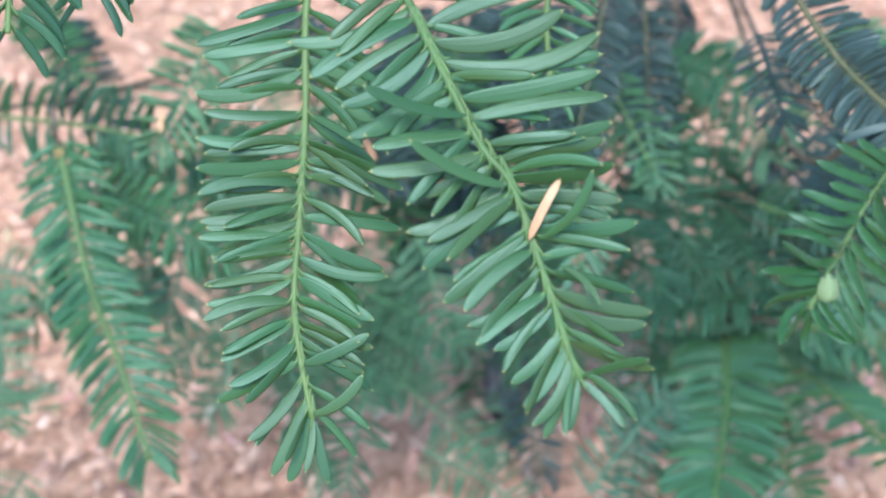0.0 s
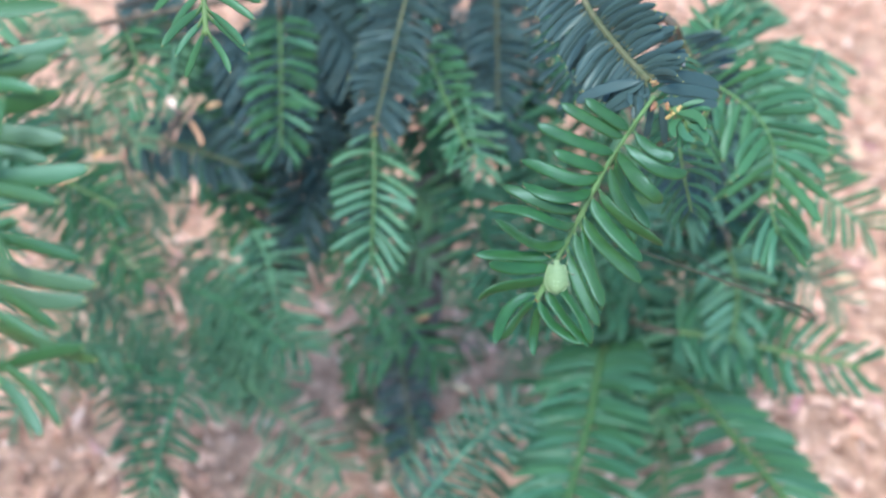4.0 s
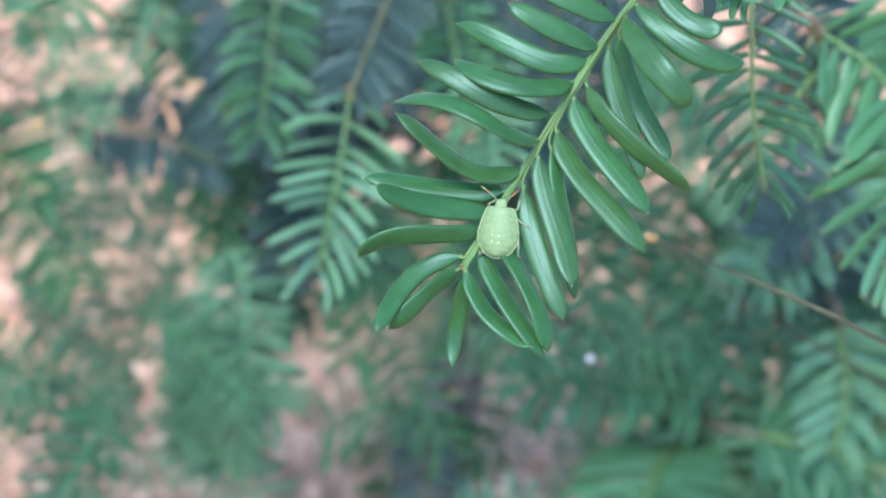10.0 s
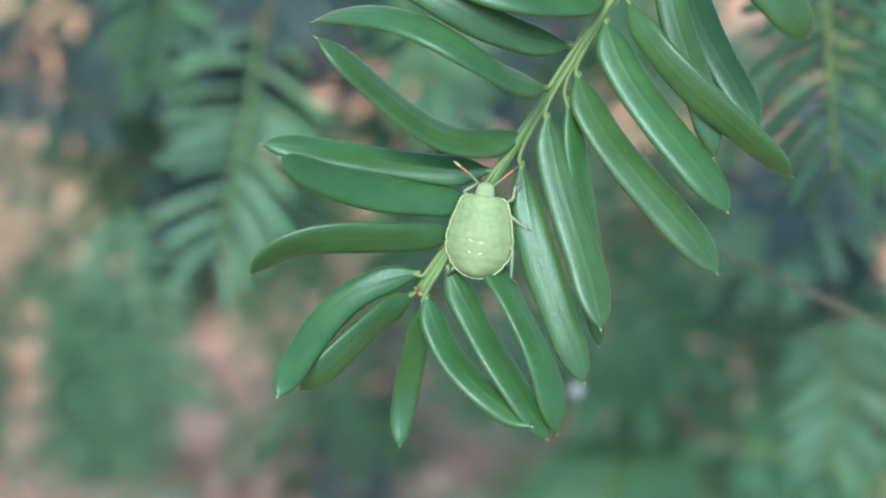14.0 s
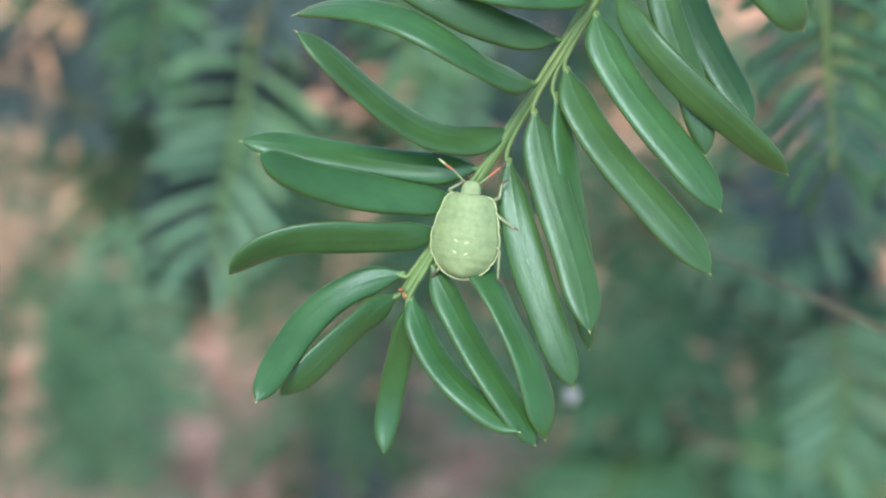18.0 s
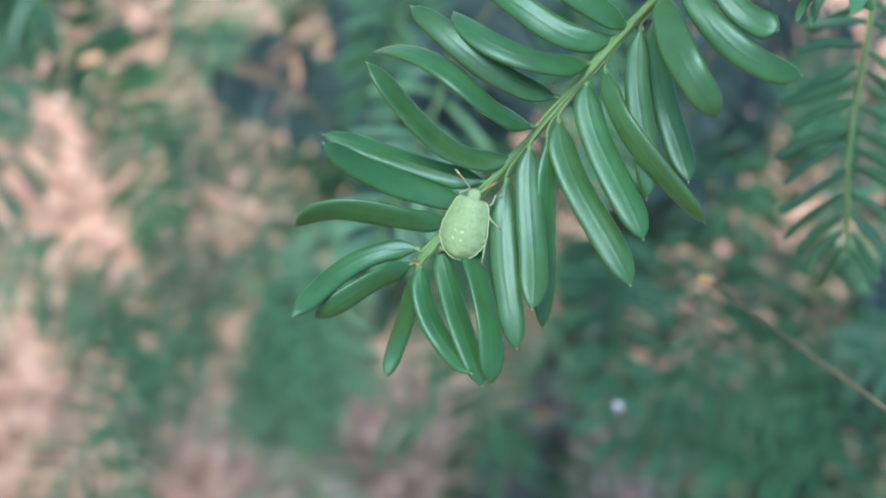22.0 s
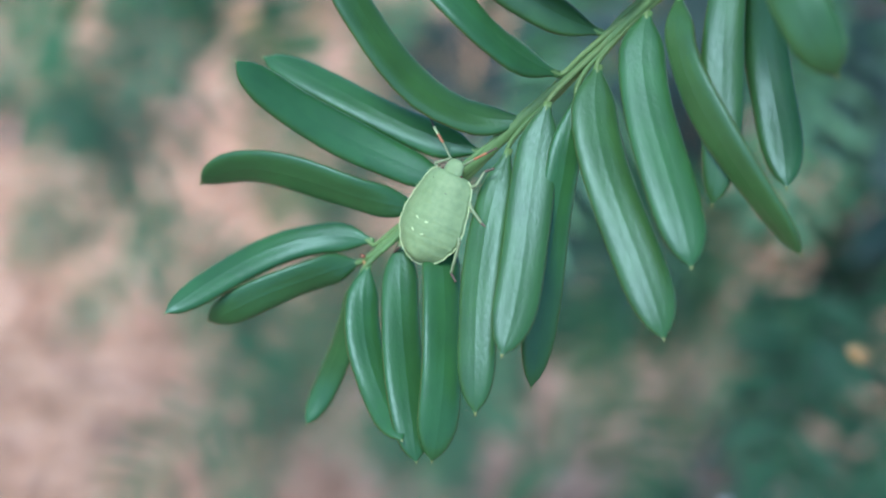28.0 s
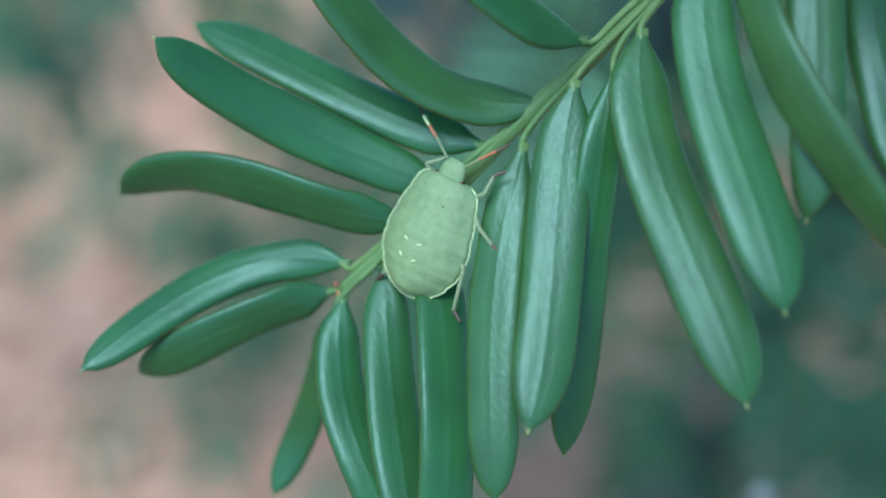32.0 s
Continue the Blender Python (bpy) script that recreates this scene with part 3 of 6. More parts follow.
yew_shoot(103, [(-0.2253, -0.0327, 0.5686), (-0.2292, -0.0406, 0.5584), (-0.2293, -0.0485, 0.5486)], (0.19, -0.89, 0.41), 0.0200, 0.0038, "deep", "near")
yew_shoot(104, [(-0.2046, -0.0220, 0.5683), (-0.2124, -0.0285, 0.5594), (-0.2132, -0.0334, 0.5532)], (0.17, -0.93, 0.33), 0.0180, 0.0035, "deep", "near")
yew_shoot(105, [(-0.2822, 0.1861, 0.3545), (-0.2722, 0.1623, 0.3259), (-0.2618, 0.1394, 0.3065), (-0.2464, 0.1153, 0.2861), (-0.2300, 0.0826, 0.2632)], (0.02, -0.41, 0.91), 0.0235, 0.0027, "fresh", "mid", "hanging shoot with a bright green stem", sweep=(60, 62), wide=0.125, thick=1.5)
yew_shoot(106, [(-0.3307, 0.2444, 0.3256), (-0.2751, 0.2396, 0.3259), (-0.2263, 0.2235, 0.3272), (-0.2067, 0.2181, 0.3226)], (-0.22, -0.86, 0.45), 0.0240, 0.0042, "deep", "mid")
yew_shoot(107, [(-0.0387, 0.2440, 0.4320), (-0.0454, 0.2171, 0.4136), (-0.0501, 0.1952, 0.3936), (-0.0542, 0.1750, 0.3758)], (-0.12, -0.90, 0.42), 0.0150, 0.0022, "old_and_shade", "near", "last year's twig with dark blue-green needles", thick=0.7)
yew_shoot(108, [(-0.0542, 0.1750, 0.3758), (-0.0524, 0.1581, 0.3625), (-0.0518, 0.1450, 0.3530), (-0.0510, 0.1290, 0.3445)], (0.21, -0.71, 0.67), 0.0190, 0.0050, "pale", "mid", "new pale green shoot", joined=False, wide=0.125, thick=0.7, sweep=(56, 58))
yew_shoot(109, [(-0.0052, 0.3197, 0.3842), (-0.0020, 0.2992, 0.3582), (0.0008, 0.2668, 0.3332)], (-0.18, -0.87, 0.46), 0.0160, 0.0022, "old_and_shade", "mid", thick=0.7)
yew_shoot(110, [(-0.0356, 0.2276, 0.3869), (-0.0288, 0.2077, 0.3782), (-0.0163, 0.1791, 0.3666)], (0.09, -0.88, 0.46), 0.0150, 0.0042, "fresh", "mid", thick=0.7)
w_stem = yew_shoot(111, [(-0.0040, 0.1159, 0.4971), (0.0049, 0.0736, 0.4923), (0.0126, 0.0528, 0.4905), (0.0199, 0.0358, 0.4902)], (-0.20, -0.86, 0.47), 0.0150, 0.0021, "old_and_shade", "near", "dark older twig above the new shoot", wide=0.17)
yew_shoot(112, [(0.0267, 0.0317, 0.4847), (0.0300, 0.0294, 0.4833), (0.0316, 0.0268, 0.4817)], (-0.17, -0.83, 0.54), 0.0080, 0.0019, "fresh", "near", joined=False, wide=0.2)
yew_shoot(113, [(0.0620, 0.1340, 0.4335), (0.0717, 0.1262, 0.4317), (0.0792, 0.1171, 0.4282), (0.0817, 0.1064, 0.4228), (0.0816, 0.0973, 0.4112), (0.0850, 0.0905, 0.4026)], (-0.08, -0.88, 0.47), 0.0210, 0.0037, "fresh", "near", "fresh green side shoot with broad needles", wide=0.165, thick=0.5, sweep=(58, 62))
yew_shoot(114, [(0.0650, 0.1597, 0.4177), (0.0690, 0.1668, 0.4267), (0.0690, 0.1758, 0.4381)], (-0.18, -0.83, 0.52), 0.0170, 0.0035, "fresh", "mid")
yew_shoot(115, [(0.0345, 0.0850, 0.4720), (0.0385, 0.0775, 0.4570), (0.0422, 0.0715, 0.4419), (0.0480, 0.0675, 0.4262)], (-0.06, -0.80, 0.60), 0.0118, 0.0031, "deep", "near", "hanging shoot with spread needles", wide=0.15, thick=0.5, sweep=(62, 62))
yew_shoot(116, [(0.0475, 0.1335, 0.4502), (0.0579, 0.1370, 0.4357), (0.0677, 0.1402, 0.4246)], (-0.20, -0.80, 0.56), 0.0140, 0.0020, "old_and_shade", "mid")
yew_shoot(117, [(0.0681, 0.1421, 0.4238), (0.0609, 0.1319, 0.4183), (0.0583, 0.1226, 0.4135)], (-0.10, -0.97, 0.21), 0.0150, 0.0035, "fresh", "mid", joined=False)
yew_shoot(118, [(0.0791, 0.2875, 0.1759), (0.0697, 0.2487, 0.1914), (0.0604, 0.2031, 0.1982), (0.0500, 0.1633, 0.1961), (0.0431, 0.1378, 0.1961)], (-0.30, -0.52, 0.80), 0.0340, 0.0040, "fresh", "mid", "shoot with a bright green stem and broad needles", wide=0.14, thick=2.0)
yew_shoot(119, [(0.0917, 0.2977, 0.1727), (0.1051, 0.2579, 0.1869), (0.1198, 0.2078, 0.2041), (0.1337, 0.1647, 0.2141), (0.1424, 0.1327, 0.2219)], (0.29, -0.59, 0.75), 0.0320, 0.0058, "fresh", "mid", wide=0.14, thick=2.2)
yew_shoot(120, [(0.0997, 0.2314, 0.2340), (0.1202, 0.2307, 0.2331), (0.1409, 0.2288, 0.2308), (0.1890, 0.2171, 0.2321)], (-0.41, -0.60, 0.68), 0.0240, 0.0032, "fresh", "mid", thick=1.6)
yew_shoot(121, [(0.1103, 0.3084, 0.1342), (0.1082, 0.2396, 0.1442), (0.1071, 0.1706, 0.1542)], (-0.49, -0.54, 0.68), 0.0240, 0.0045, "fresh", "mid")
yew_shoot(123, [(0.1174, 0.2422, 0.2801), (0.1235, 0.2306, 0.2653), (0.1229, 0.2153, 0.2460)], (-0.04, -0.78, 0.63), 0.0220, 0.0035, "pale", "mid")
yew_shoot(124, [(0.0782, 0.3352, 0.2042), (0.0765, 0.3223, 0.1878), (0.0762, 0.3019, 0.1781)], (0.27, -0.89, 0.37), 0.0240, 0.0035, "pale", "far")
yew_shoot(125, [(0.0741, 0.2881, 0.2737), (0.0942, 0.2752, 0.2734), (0.1171, 0.2579, 0.2677)], (-0.52, -0.65, 0.56), 0.0200, 0.0038, "deep", "mid")
yew_shoot(126, [(0.1349, 0.3181, 0.2615), (0.1366, 0.3031, 0.2380), (0.1409, 0.2808, 0.2030)], (-0.26, -0.62, 0.74), 0.0220, 0.0045, "pale", "far")
yew_shoot(128, [(-0.2190, 0.2365, 0.3051), (-0.1941, 0.2304, 0.2974), (-0.1703, 0.2243, 0.2896)], (0.61, -0.63, 0.47), 0.0200, 0.0042, "fresh", "mid")
yew_shoot(129, [(-0.1029, 0.2824, 0.3634), (-0.1005, 0.2650, 0.3413), (-0.0979, 0.2447, 0.3155)], (0.09, -0.94, 0.32), 0.0180, 0.0035, "fresh", "mid", thick=0.7, wide=0.16)
yew_shoot(130, [(-0.1606, 0.2229, 0.3847), (-0.1543, 0.2129, 0.3721), (-0.1579, 0.2047, 0.3617)], (0.44, -0.81, 0.40), 0.0160, 0.0038, "fresh", "mid", thick=0.7)
yew_shoot(132, [(-0.0372, 0.3776, 0.0965), (-0.0277, 0.3347, 0.0743), (-0.0135, 0.2836, 0.0418)], (-0.08, -0.70, 0.71), 0.0200, 0.0037, "old_and_shade", "mid")
yew_shoot(133, [(-0.1814, 0.2922, 0.2789), (-0.1600, 0.2870, 0.2840), (-0.1380, 0.2790, 0.2850), (-0.1200, 0.2720, 0.2842)], (0.32, -0.69, 0.65), 0.0200, 0.0022, "old_and_shade", "mid", thick=0.7)
yew_shoot(135, [(-0.1134, 0.2684, 0.2486), (-0.1047, 0.2577, 0.2351), (-0.0971, 0.2404, 0.2131), (-0.0822, 0.2318, 0.2023)], (0.23, -0.60, 0.76), 0.0220, 0.0038, "pale", "far")
yew_shoot(137, [(-0.2114, 0.2884, 0.1448), (-0.2208, 0.2766, 0.1299), (-0.2244, 0.2654, 0.1156)], (0.20, -0.62, 0.76), 0.0180, 0.0042, "pale", "far")
yew_shoot(138, [(-0.0694, 0.3145, 0.2425), (-0.0419, 0.3036, 0.2610), (-0.0184, 0.2864, 0.2554)], (-0.35, -0.79, 0.50), 0.0180, 0.0037, "pale", "far")
yew_shoot(140, [(-0.0649, 0.4131, 0.0608), (-0.0524, 0.3874, 0.0281), (-0.0505, 0.3608, -0.0056)], (0.39, -0.63, 0.67), 0.0220, 0.0042, "fresh", "far")
yew_shoot(141, [(0.0169, 0.3861, 0.1073), (0.0061, 0.3727, 0.0902), (-0.0055, 0.3634, 0.0784)], (-0.27, -0.88, 0.39), 0.0220, 0.0040, "fresh", "far")
yew_shoot(142, [(0.0955, 0.3694, 0.2152), (0.1117, 0.3650, 0.2096), (0.1435, 0.3349, 0.2038)], (-0.20, -0.97, 0.15), 0.0220, 0.0042, "fresh", "far")
yew_shoot(143, [(-0.0788, 0.3574, 0.2000), (-0.1053, 0.3383, 0.1758), (-0.1274, 0.3271, 0.1616)], (0.18, -0.87, 0.45), 0.0220, 0.0040, "fresh", "far")
yew_shoot(144, [(-0.0114, 0.3264, 0.3545), (-0.0057, 0.3111, 0.3351), (-0.0010, 0.3005, 0.3216)], (-0.09, -0.84, 0.54), 0.0160, 0.0023, "old_and_shade", "far")
yew_shoot(145, [(0.0388, 0.3740, 0.2285), (0.0283, 0.3488, 0.1960), (0.0283, 0.3197, 0.1589)], (0.27, -0.39, 0.88), 0.0240, 0.0040, "fresh", "far")
yew_shoot(146, [(-0.1434, 0.3145, 0.2095), (-0.1270, 0.2848, 0.1743), (-0.1110, 0.2593, 0.1443)], (0.12, -0.37, 0.92), 0.0240, 0.0040, "pale", "far")
yew_shoot(147, [(-0.2375, 0.2529, 0.2504), (-0.2415, 0.2340, 0.2264), (-0.2467, 0.2265, 0.2164)], (0.54, -0.58, 0.61), 0.0220, 0.0040, "pale", "far")
yew_shoot(149, [(0.0764, 0.3587, 0.1931), (0.0751, 0.3360, 0.1647), (0.0833, 0.3269, 0.1542)], (-0.26, -0.91, 0.32), 0.0240, 0.0040, "fresh", "far")
yew_shoot(150, [(-0.0193, 0.2074, 0.3784), (-0.0125, 0.1926, 0.3607), (-0.0106, 0.1861, 0.3527)], (0.12, -0.91, 0.40), 0.0150, 0.0038, "pale", "far")
yew_shoot(151, [(0.0010, 0.1420, 0.4594), (0.0088, 0.1296, 0.4447), (0.0142, 0.1200, 0.4333)], (-0.21, -0.77, 0.61), 0.0140, 0.0025, "old_and_shade", "far")
yew_shoot(153, [(0.1327, 0.4557, 0.0518), (0.1601, 0.4311, 0.0529), (0.2011, 0.4024, 0.0488)], (-0.17, -0.74, 0.65), 0.0216, 0.0040, "pale", "far")
yew_shoot(154, [(0.1795, 0.4438, 0.0782), (0.1608, 0.4084, 0.0656), (0.1358, 0.3642, 0.0419)], (-0.19, -0.76, 0.62), 0.0231, 0.0040, "pale", "far")
yew_shoot(155, [(0.0715, 0.3994, 0.1106), (0.0637, 0.3631, 0.0968), (0.0534, 0.3176, 0.0714)], (-0.01, -0.73, 0.68), 0.0220, 0.0040, "fresh", "far")
yew_shoot(156, [(0.0884, 0.4378, 0.0359), (0.1028, 0.4067, 0.0287), (0.1245, 0.3684, 0.0124)], (-0.16, -0.76, 0.63), 0.0237, 0.0040, "fresh", "far")
yew_shoot(157, [(-0.1517, 0.4015, 0.2563), (-0.1215, 0.3786, 0.2596), (-0.0799, 0.3534, 0.2599)], (-0.02, -0.65, 0.76), 0.0192, 0.0040, "pale", "far")
yew_shoot(159, [(-0.1206, 0.4732, 0.2757), (-0.1208, 0.4394, 0.2651), (-0.1222, 0.3989, 0.2460)], (-0.50, -0.77, 0.38), 0.0239, 0.0029, "old_and_shade", "far")
yew_shoot(160, [(-0.2166, 0.4699, 0.2654), (-0.1832, 0.4394, 0.2590), (-0.1375, 0.4035, 0.2458)], (0.36, -0.85, 0.38), 0.0237, 0.0029, "old_and_shade", "far")
yew_shoot(161, [(0.1423, 0.2671, 0.3777), (0.1291, 0.2365, 0.3713), (0.1131, 0.2011, 0.3587)], (-0.27, -0.89, 0.36), 0.0223, 0.0040, "pale", "far")
yew_shoot(162, [(0.1190, 0.2608, 0.3359), (0.1363, 0.2338, 0.3338), (0.1628, 0.2027, 0.3268)], (-0.19, -0.95, 0.25), 0.0213, 0.0040, "pale", "far")
yew_shoot(163, [(0.1387, 0.2847, 0.3430), (0.1130, 0.2512, 0.3329), (0.0792, 0.2112, 0.3145)], (-0.31, -0.67, 0.67), 0.0227, 0.0040, "pale", "far")
yew_shoot(164, [(0.1161, 0.3486, 0.3580), (0.1335, 0.3111, 0.3427), (0.1600, 0.2657, 0.3175)], (-0.08, -0.95, 0.29), 0.0222, 0.0040, "pale", "far")
yew_shoot(165, [(-0.0508, 0.4144, 0.0611), (-0.0334, 0.3918, 0.0647), (-0.0088, 0.3657, 0.0639)], (0.22, -0.74, 0.63), 0.0220, 0.0040, "pale", "far")
yew_shoot(166, [(-0.0197, 0.4102, 0.0497), (-0.0260, 0.3729, 0.0347), (-0.0351, 0.3256, 0.0070)], (0.21, -0.56, 0.80), 0.0205, 0.0040, "pale", "far")
yew_shoot(167, [(0.1392, 0.3512, 0.2685), (0.1318, 0.3198, 0.2610), (0.1233, 0.2823, 0.2457)], (-0.45, -0.88, 0.16), 0.0197, 0.0040, "fresh", "far")
yew_shoot(170, [(0.0775, 0.3590, 0.2065), (0.1140, 0.3406, 0.2154), (0.1674, 0.3213, 0.2232)], (-0.34, -0.87, 0.35), 0.0237, 0.0040, "fresh", "far")
yew_shoot(171, [(0.1064, 0.3323, 0.2409), (0.0724, 0.3013, 0.2340), (0.0255, 0.2643, 0.2193)], (-0.02, -0.87, 0.50), 0.0206, 0.0040, "pale", "far")
yew_shoot(172, [(0.0837, 0.3712, 0.2163), (0.1039, 0.3558, 0.2290), (0.1341, 0.3408, 0.2423)], (-0.55, -0.63, 0.54), 0.0235, 0.0040, "fresh", "far")
yew_shoot(173, [(0.1304, 0.3543, 0.2351), (0.1311, 0.3239, 0.2289), (0.1338, 0.2877, 0.2153)], (-0.45, -0.80, 0.39), 0.0197, 0.0040, "fresh", "far")
yew_shoot(174, [(0.1454, 0.3271, 0.2365), (0.1522, 0.2905, 0.2223), (0.1641, 0.2454, 0.1974)], (-0.41, -0.62, 0.67), 0.0222, 0.0040, "fresh", "far")
yew_shoot(175, [(0.1385, 0.3367, 0.2326), (0.1327, 0.3078, 0.2282), (0.1263, 0.2735, 0.2171)], (-0.22, -0.82, 0.52), 0.0192, 0.0040, "pale", "far")
# deep tone here puts the shade under the shrub into the needle colour
yew_shoot(179, [(-0.0333, 0.3727, 0.2576), (-0.0179, 0.3331, 0.2397), (0.0039, 0.2840, 0.2097)], (0.18, -0.95, 0.24), 0.0205, 0.0040, "deep", "far")
yew_shoot(180, [(-0.0653, 0.3438, 0.2207), (-0.0643, 0.3126, 0.2135), (-0.0634, 0.2751, 0.1981)], (-0.02, -0.78, 0.62), 0.0196, 0.0040, "pale", "far")
yew_shoot(181, [(-0.0738, 0.3956, 0.2268), (-0.0621, 0.3671, 0.2230), (-0.0460, 0.3337, 0.2129)], (-0.11, -0.89, 0.43), 0.0219, 0.0040, "pale", "far")
yew_shoot(182, [(-0.0693, 0.3923, 0.1981), (-0.0793, 0.3605, 0.1900), (-0.0943, 0.3221, 0.1736)], (-0.31, -0.84, 0.44), 0.0211, 0.0040, "pale", "far")
yew_shoot(183, [(0.0486, 0.4185, 0.2182), (0.0488, 0.3867, 0.2105), (0.0510, 0.3481, 0.1947)], (-0.12, -0.72, 0.68), 0.0229, 0.0040, "pale", "far")
yew_shoot(184, [(0.1090, 0.2847, 0.2120), (0.0651, 0.2679, 0.2182), (0.0049, 0.2503, 0.2216)], (-0.11, -0.52, 0.85), 0.0227, 0.0040, "fresh", "far")
yew_shoot(185, [(0.0622, 0.3293, 0.2539), (0.0717, 0.2979, 0.2479), (0.0878, 0.2599, 0.2344)], (-0.11, -0.67, 0.73), 0.0223, 0.0040, "fresh", "far")
yew_shoot(186, [(0.1419, 0.3451, 0.2877), (0.1308, 0.3123, 0.2775), (0.1179, 0.2724, 0.2584)], (-0.46, -0.65, 0.60), 0.0206, 0.0040, "pale", "far")
yew_shoot(187, [(0.1510, 0.3698, 0.1772), (0.1541, 0.3370, 0.1686), (0.1615, 0.2965, 0.1509)], (-0.50, -0.69, 0.52), 0.0237, 0.0040, "fresh", "far")
yew_shoot(188, [(0.0652, 0.3902, 0.1669), (0.0766, 0.3537, 0.1546), (0.0952, 0.3079, 0.1316)], (-0.35, -0.58, 0.73), 0.0238, 0.0040, "fresh", "far")
yew_shoot(189, [(0.0708, 0.3609, 0.2615), (0.0595, 0.3222, 0.2439), (0.0457, 0.2738, 0.2140)], (0.01, -0.78, 0.63), 0.0217, 0.0040, "pale", "far")
yew_shoot(190, [(0.0855, 0.3328, 0.2221), (0.0827, 0.2922, 0.2032), (0.0813, 0.2407, 0.1709)], (-0.20, -0.87, 0.46), 0.0220, 0.0040, "pale", "far")
yew_shoot(191, [(-0.1606, 0.3452, 0.1563), (-0.1441, 0.3194, 0.1579), (-0.1206, 0.2890, 0.1547)], (-0.23, -0.73, 0.64), 0.0207, 0.0040, "pale", "far")
yew_shoot(193, [(-0.1613, 0.3271, 0.1121), (-0.1392, 0.3059, 0.1201), (-0.1075, 0.2818, 0.1256)], (-0.24, -0.92, 0.31), 0.0201, 0.0040, "pale", "far")
yew_shoot(194, [(-0.1097, 0.3275, 0.1457), (-0.1182, 0.3003, 0.1429), (-0.1299, 0.2678, 0.1331)], (-0.08, -0.82, 0.57), 0.0209, 0.0040, "pale", "far")
# 195, 197 and 199 take the deep tone in place of real shade
yew_shoot(195, [(-0.0114, 0.2713, 0.2847), (-0.0010, 0.2444, 0.2781), (0.0127, 0.2136, 0.2648)], (0.30, -0.82, 0.49), 0.0223, 0.0040, "deep", "far")
yew_shoot(196, [(-0.0643, 0.3145, 0.2371), (-0.0391, 0.2939, 0.2313), (-0.0055, 0.2714, 0.2186)], (-0.56, -0.67, 0.49), 0.0213, 0.0040, "pale", "far")
yew_shoot(197, [(-0.0598, 0.2730, 0.3022), (-0.0543, 0.2437, 0.2950), (-0.0485, 0.2095, 0.2813)], (0.09, -0.95, 0.29), 0.0223, 0.0040, "deep", "far")
yew_shoot(198, [(-0.0337, 0.3152, 0.3153), (-0.0059, 0.2978, 0.3124), (0.0315, 0.2806, 0.3047)], (0.28, -0.80, 0.54), 0.0203, 0.0040, "fresh", "far")
yew_shoot(199, [(-0.0279, 0.3706, 0.2985), (-0.0102, 0.3386, 0.2815), (0.0134, 0.3013, 0.2541)], (0.06, -0.90, 0.43), 0.0212, 0.0040, "deep", "far")
yew_shoot(200, [(-0.0750, 0.3487, 0.3458), (-0.0441, 0.3256, 0.3337), (-0.0029, 0.3007, 0.3137)], (0.38, -0.47, 0.80), 0.0221, 0.0040, "pale", "far")
yew_shoot(201, [(-0.2792, 0.3090, 0.2748), (-0.2680, 0.2723, 0.2548), (-0.2569, 0.2267, 0.2229)], (0.53, -0.62, 0.58), 0.0206, 0.0040, "pale", "far")
yew_shoot(203, [(0.1808, 0.3453, 0.2276), (0.1627, 0.3066, 0.2076), (0.1401, 0.2592, 0.1752)], (0.17, -0.72, 0.67), 0.0226, 0.0040, "pale", "far")
yew_shoot(204, [(0.1178, 0.3026, 0.2342), (0.1101, 0.2640, 0.2141), (0.1014, 0.2166, 0.1817)], (-0.11, -0.52, 0.85), 0.0220, 0.0040, "pale", "far")
yew_shoot(205, [(0.1281, 0.3740, 0.1996), (0.1262, 0.3447, 0.1927), (0.1254, 0.3102, 0.1785)], (-0.38, -0.45, 0.80), 0.0238, 0.0040, "pale", "far")
yew_shoot(212, [(0.0414, 0.4062, 0.2931), (0.0529, 0.3752, 0.2805), (0.0697, 0.3389, 0.2591)], (-0.10, -0.96, 0.27), 0.0209, 0.0040, "fresh", "far")
# 213 too is coloured darker to imitate shade below the boughs
yew_shoot(213, [(0.0140, 0.3178, 0.3167), (0.0221, 0.2808, 0.2954), (0.0334, 0.2363, 0.2621)], (-0.32, -0.87, 0.38), 0.0213, 0.0040, "deep", "far")
yew_shoot(214, [(0.0449, 0.3602, 0.3304), (0.0584, 0.3298, 0.3184), (0.0780, 0.2946, 0.2983)], (-0.03, -0.95, 0.31), 0.0224, 0.0040, "pale", "far")
yew_shoot(215, [(0.0224, 0.3430, 0.3358), (0.0479, 0.3189, 0.3319), (0.0839, 0.2927, 0.3231)], (-0.06, -0.88, 0.47), 0.0216, 0.0040, "fresh", "far")
yew_shoot(216, [(0.0290, 0.3795, 0.3099), (0.0270, 0.3471, 0.2972), (0.0246, 0.3092, 0.2760)], (-0.11, -0.92, 0.36), 0.0204, 0.0040, "fresh", "far")
yew_shoot(220, [(0.0465, 0.3939, 0.3282), (0.0204, 0.3689, 0.3265), (-0.0152, 0.3408, 0.3199)], (-0.09, -0.95, 0.29), 0.0218, 0.0029, "old_and_shade", "far")
yew_shoot(221, [(0.0138, 0.3485, 0.3277), (0.0095, 0.3168, 0.3199), (0.0051, 0.2790, 0.3044)], (-0.00, -0.62, 0.78), 0.0202, 0.0029, "old_and_shade", "far")
yew_shoot(222, [(0.0789, 0.3191, 0.2912), (0.0942, 0.2914, 0.2903), (0.1184, 0.2589, 0.2843)], (-0.32, -0.87, 0.38), 0.0230, 0.0029, "old_and_shade", "far")
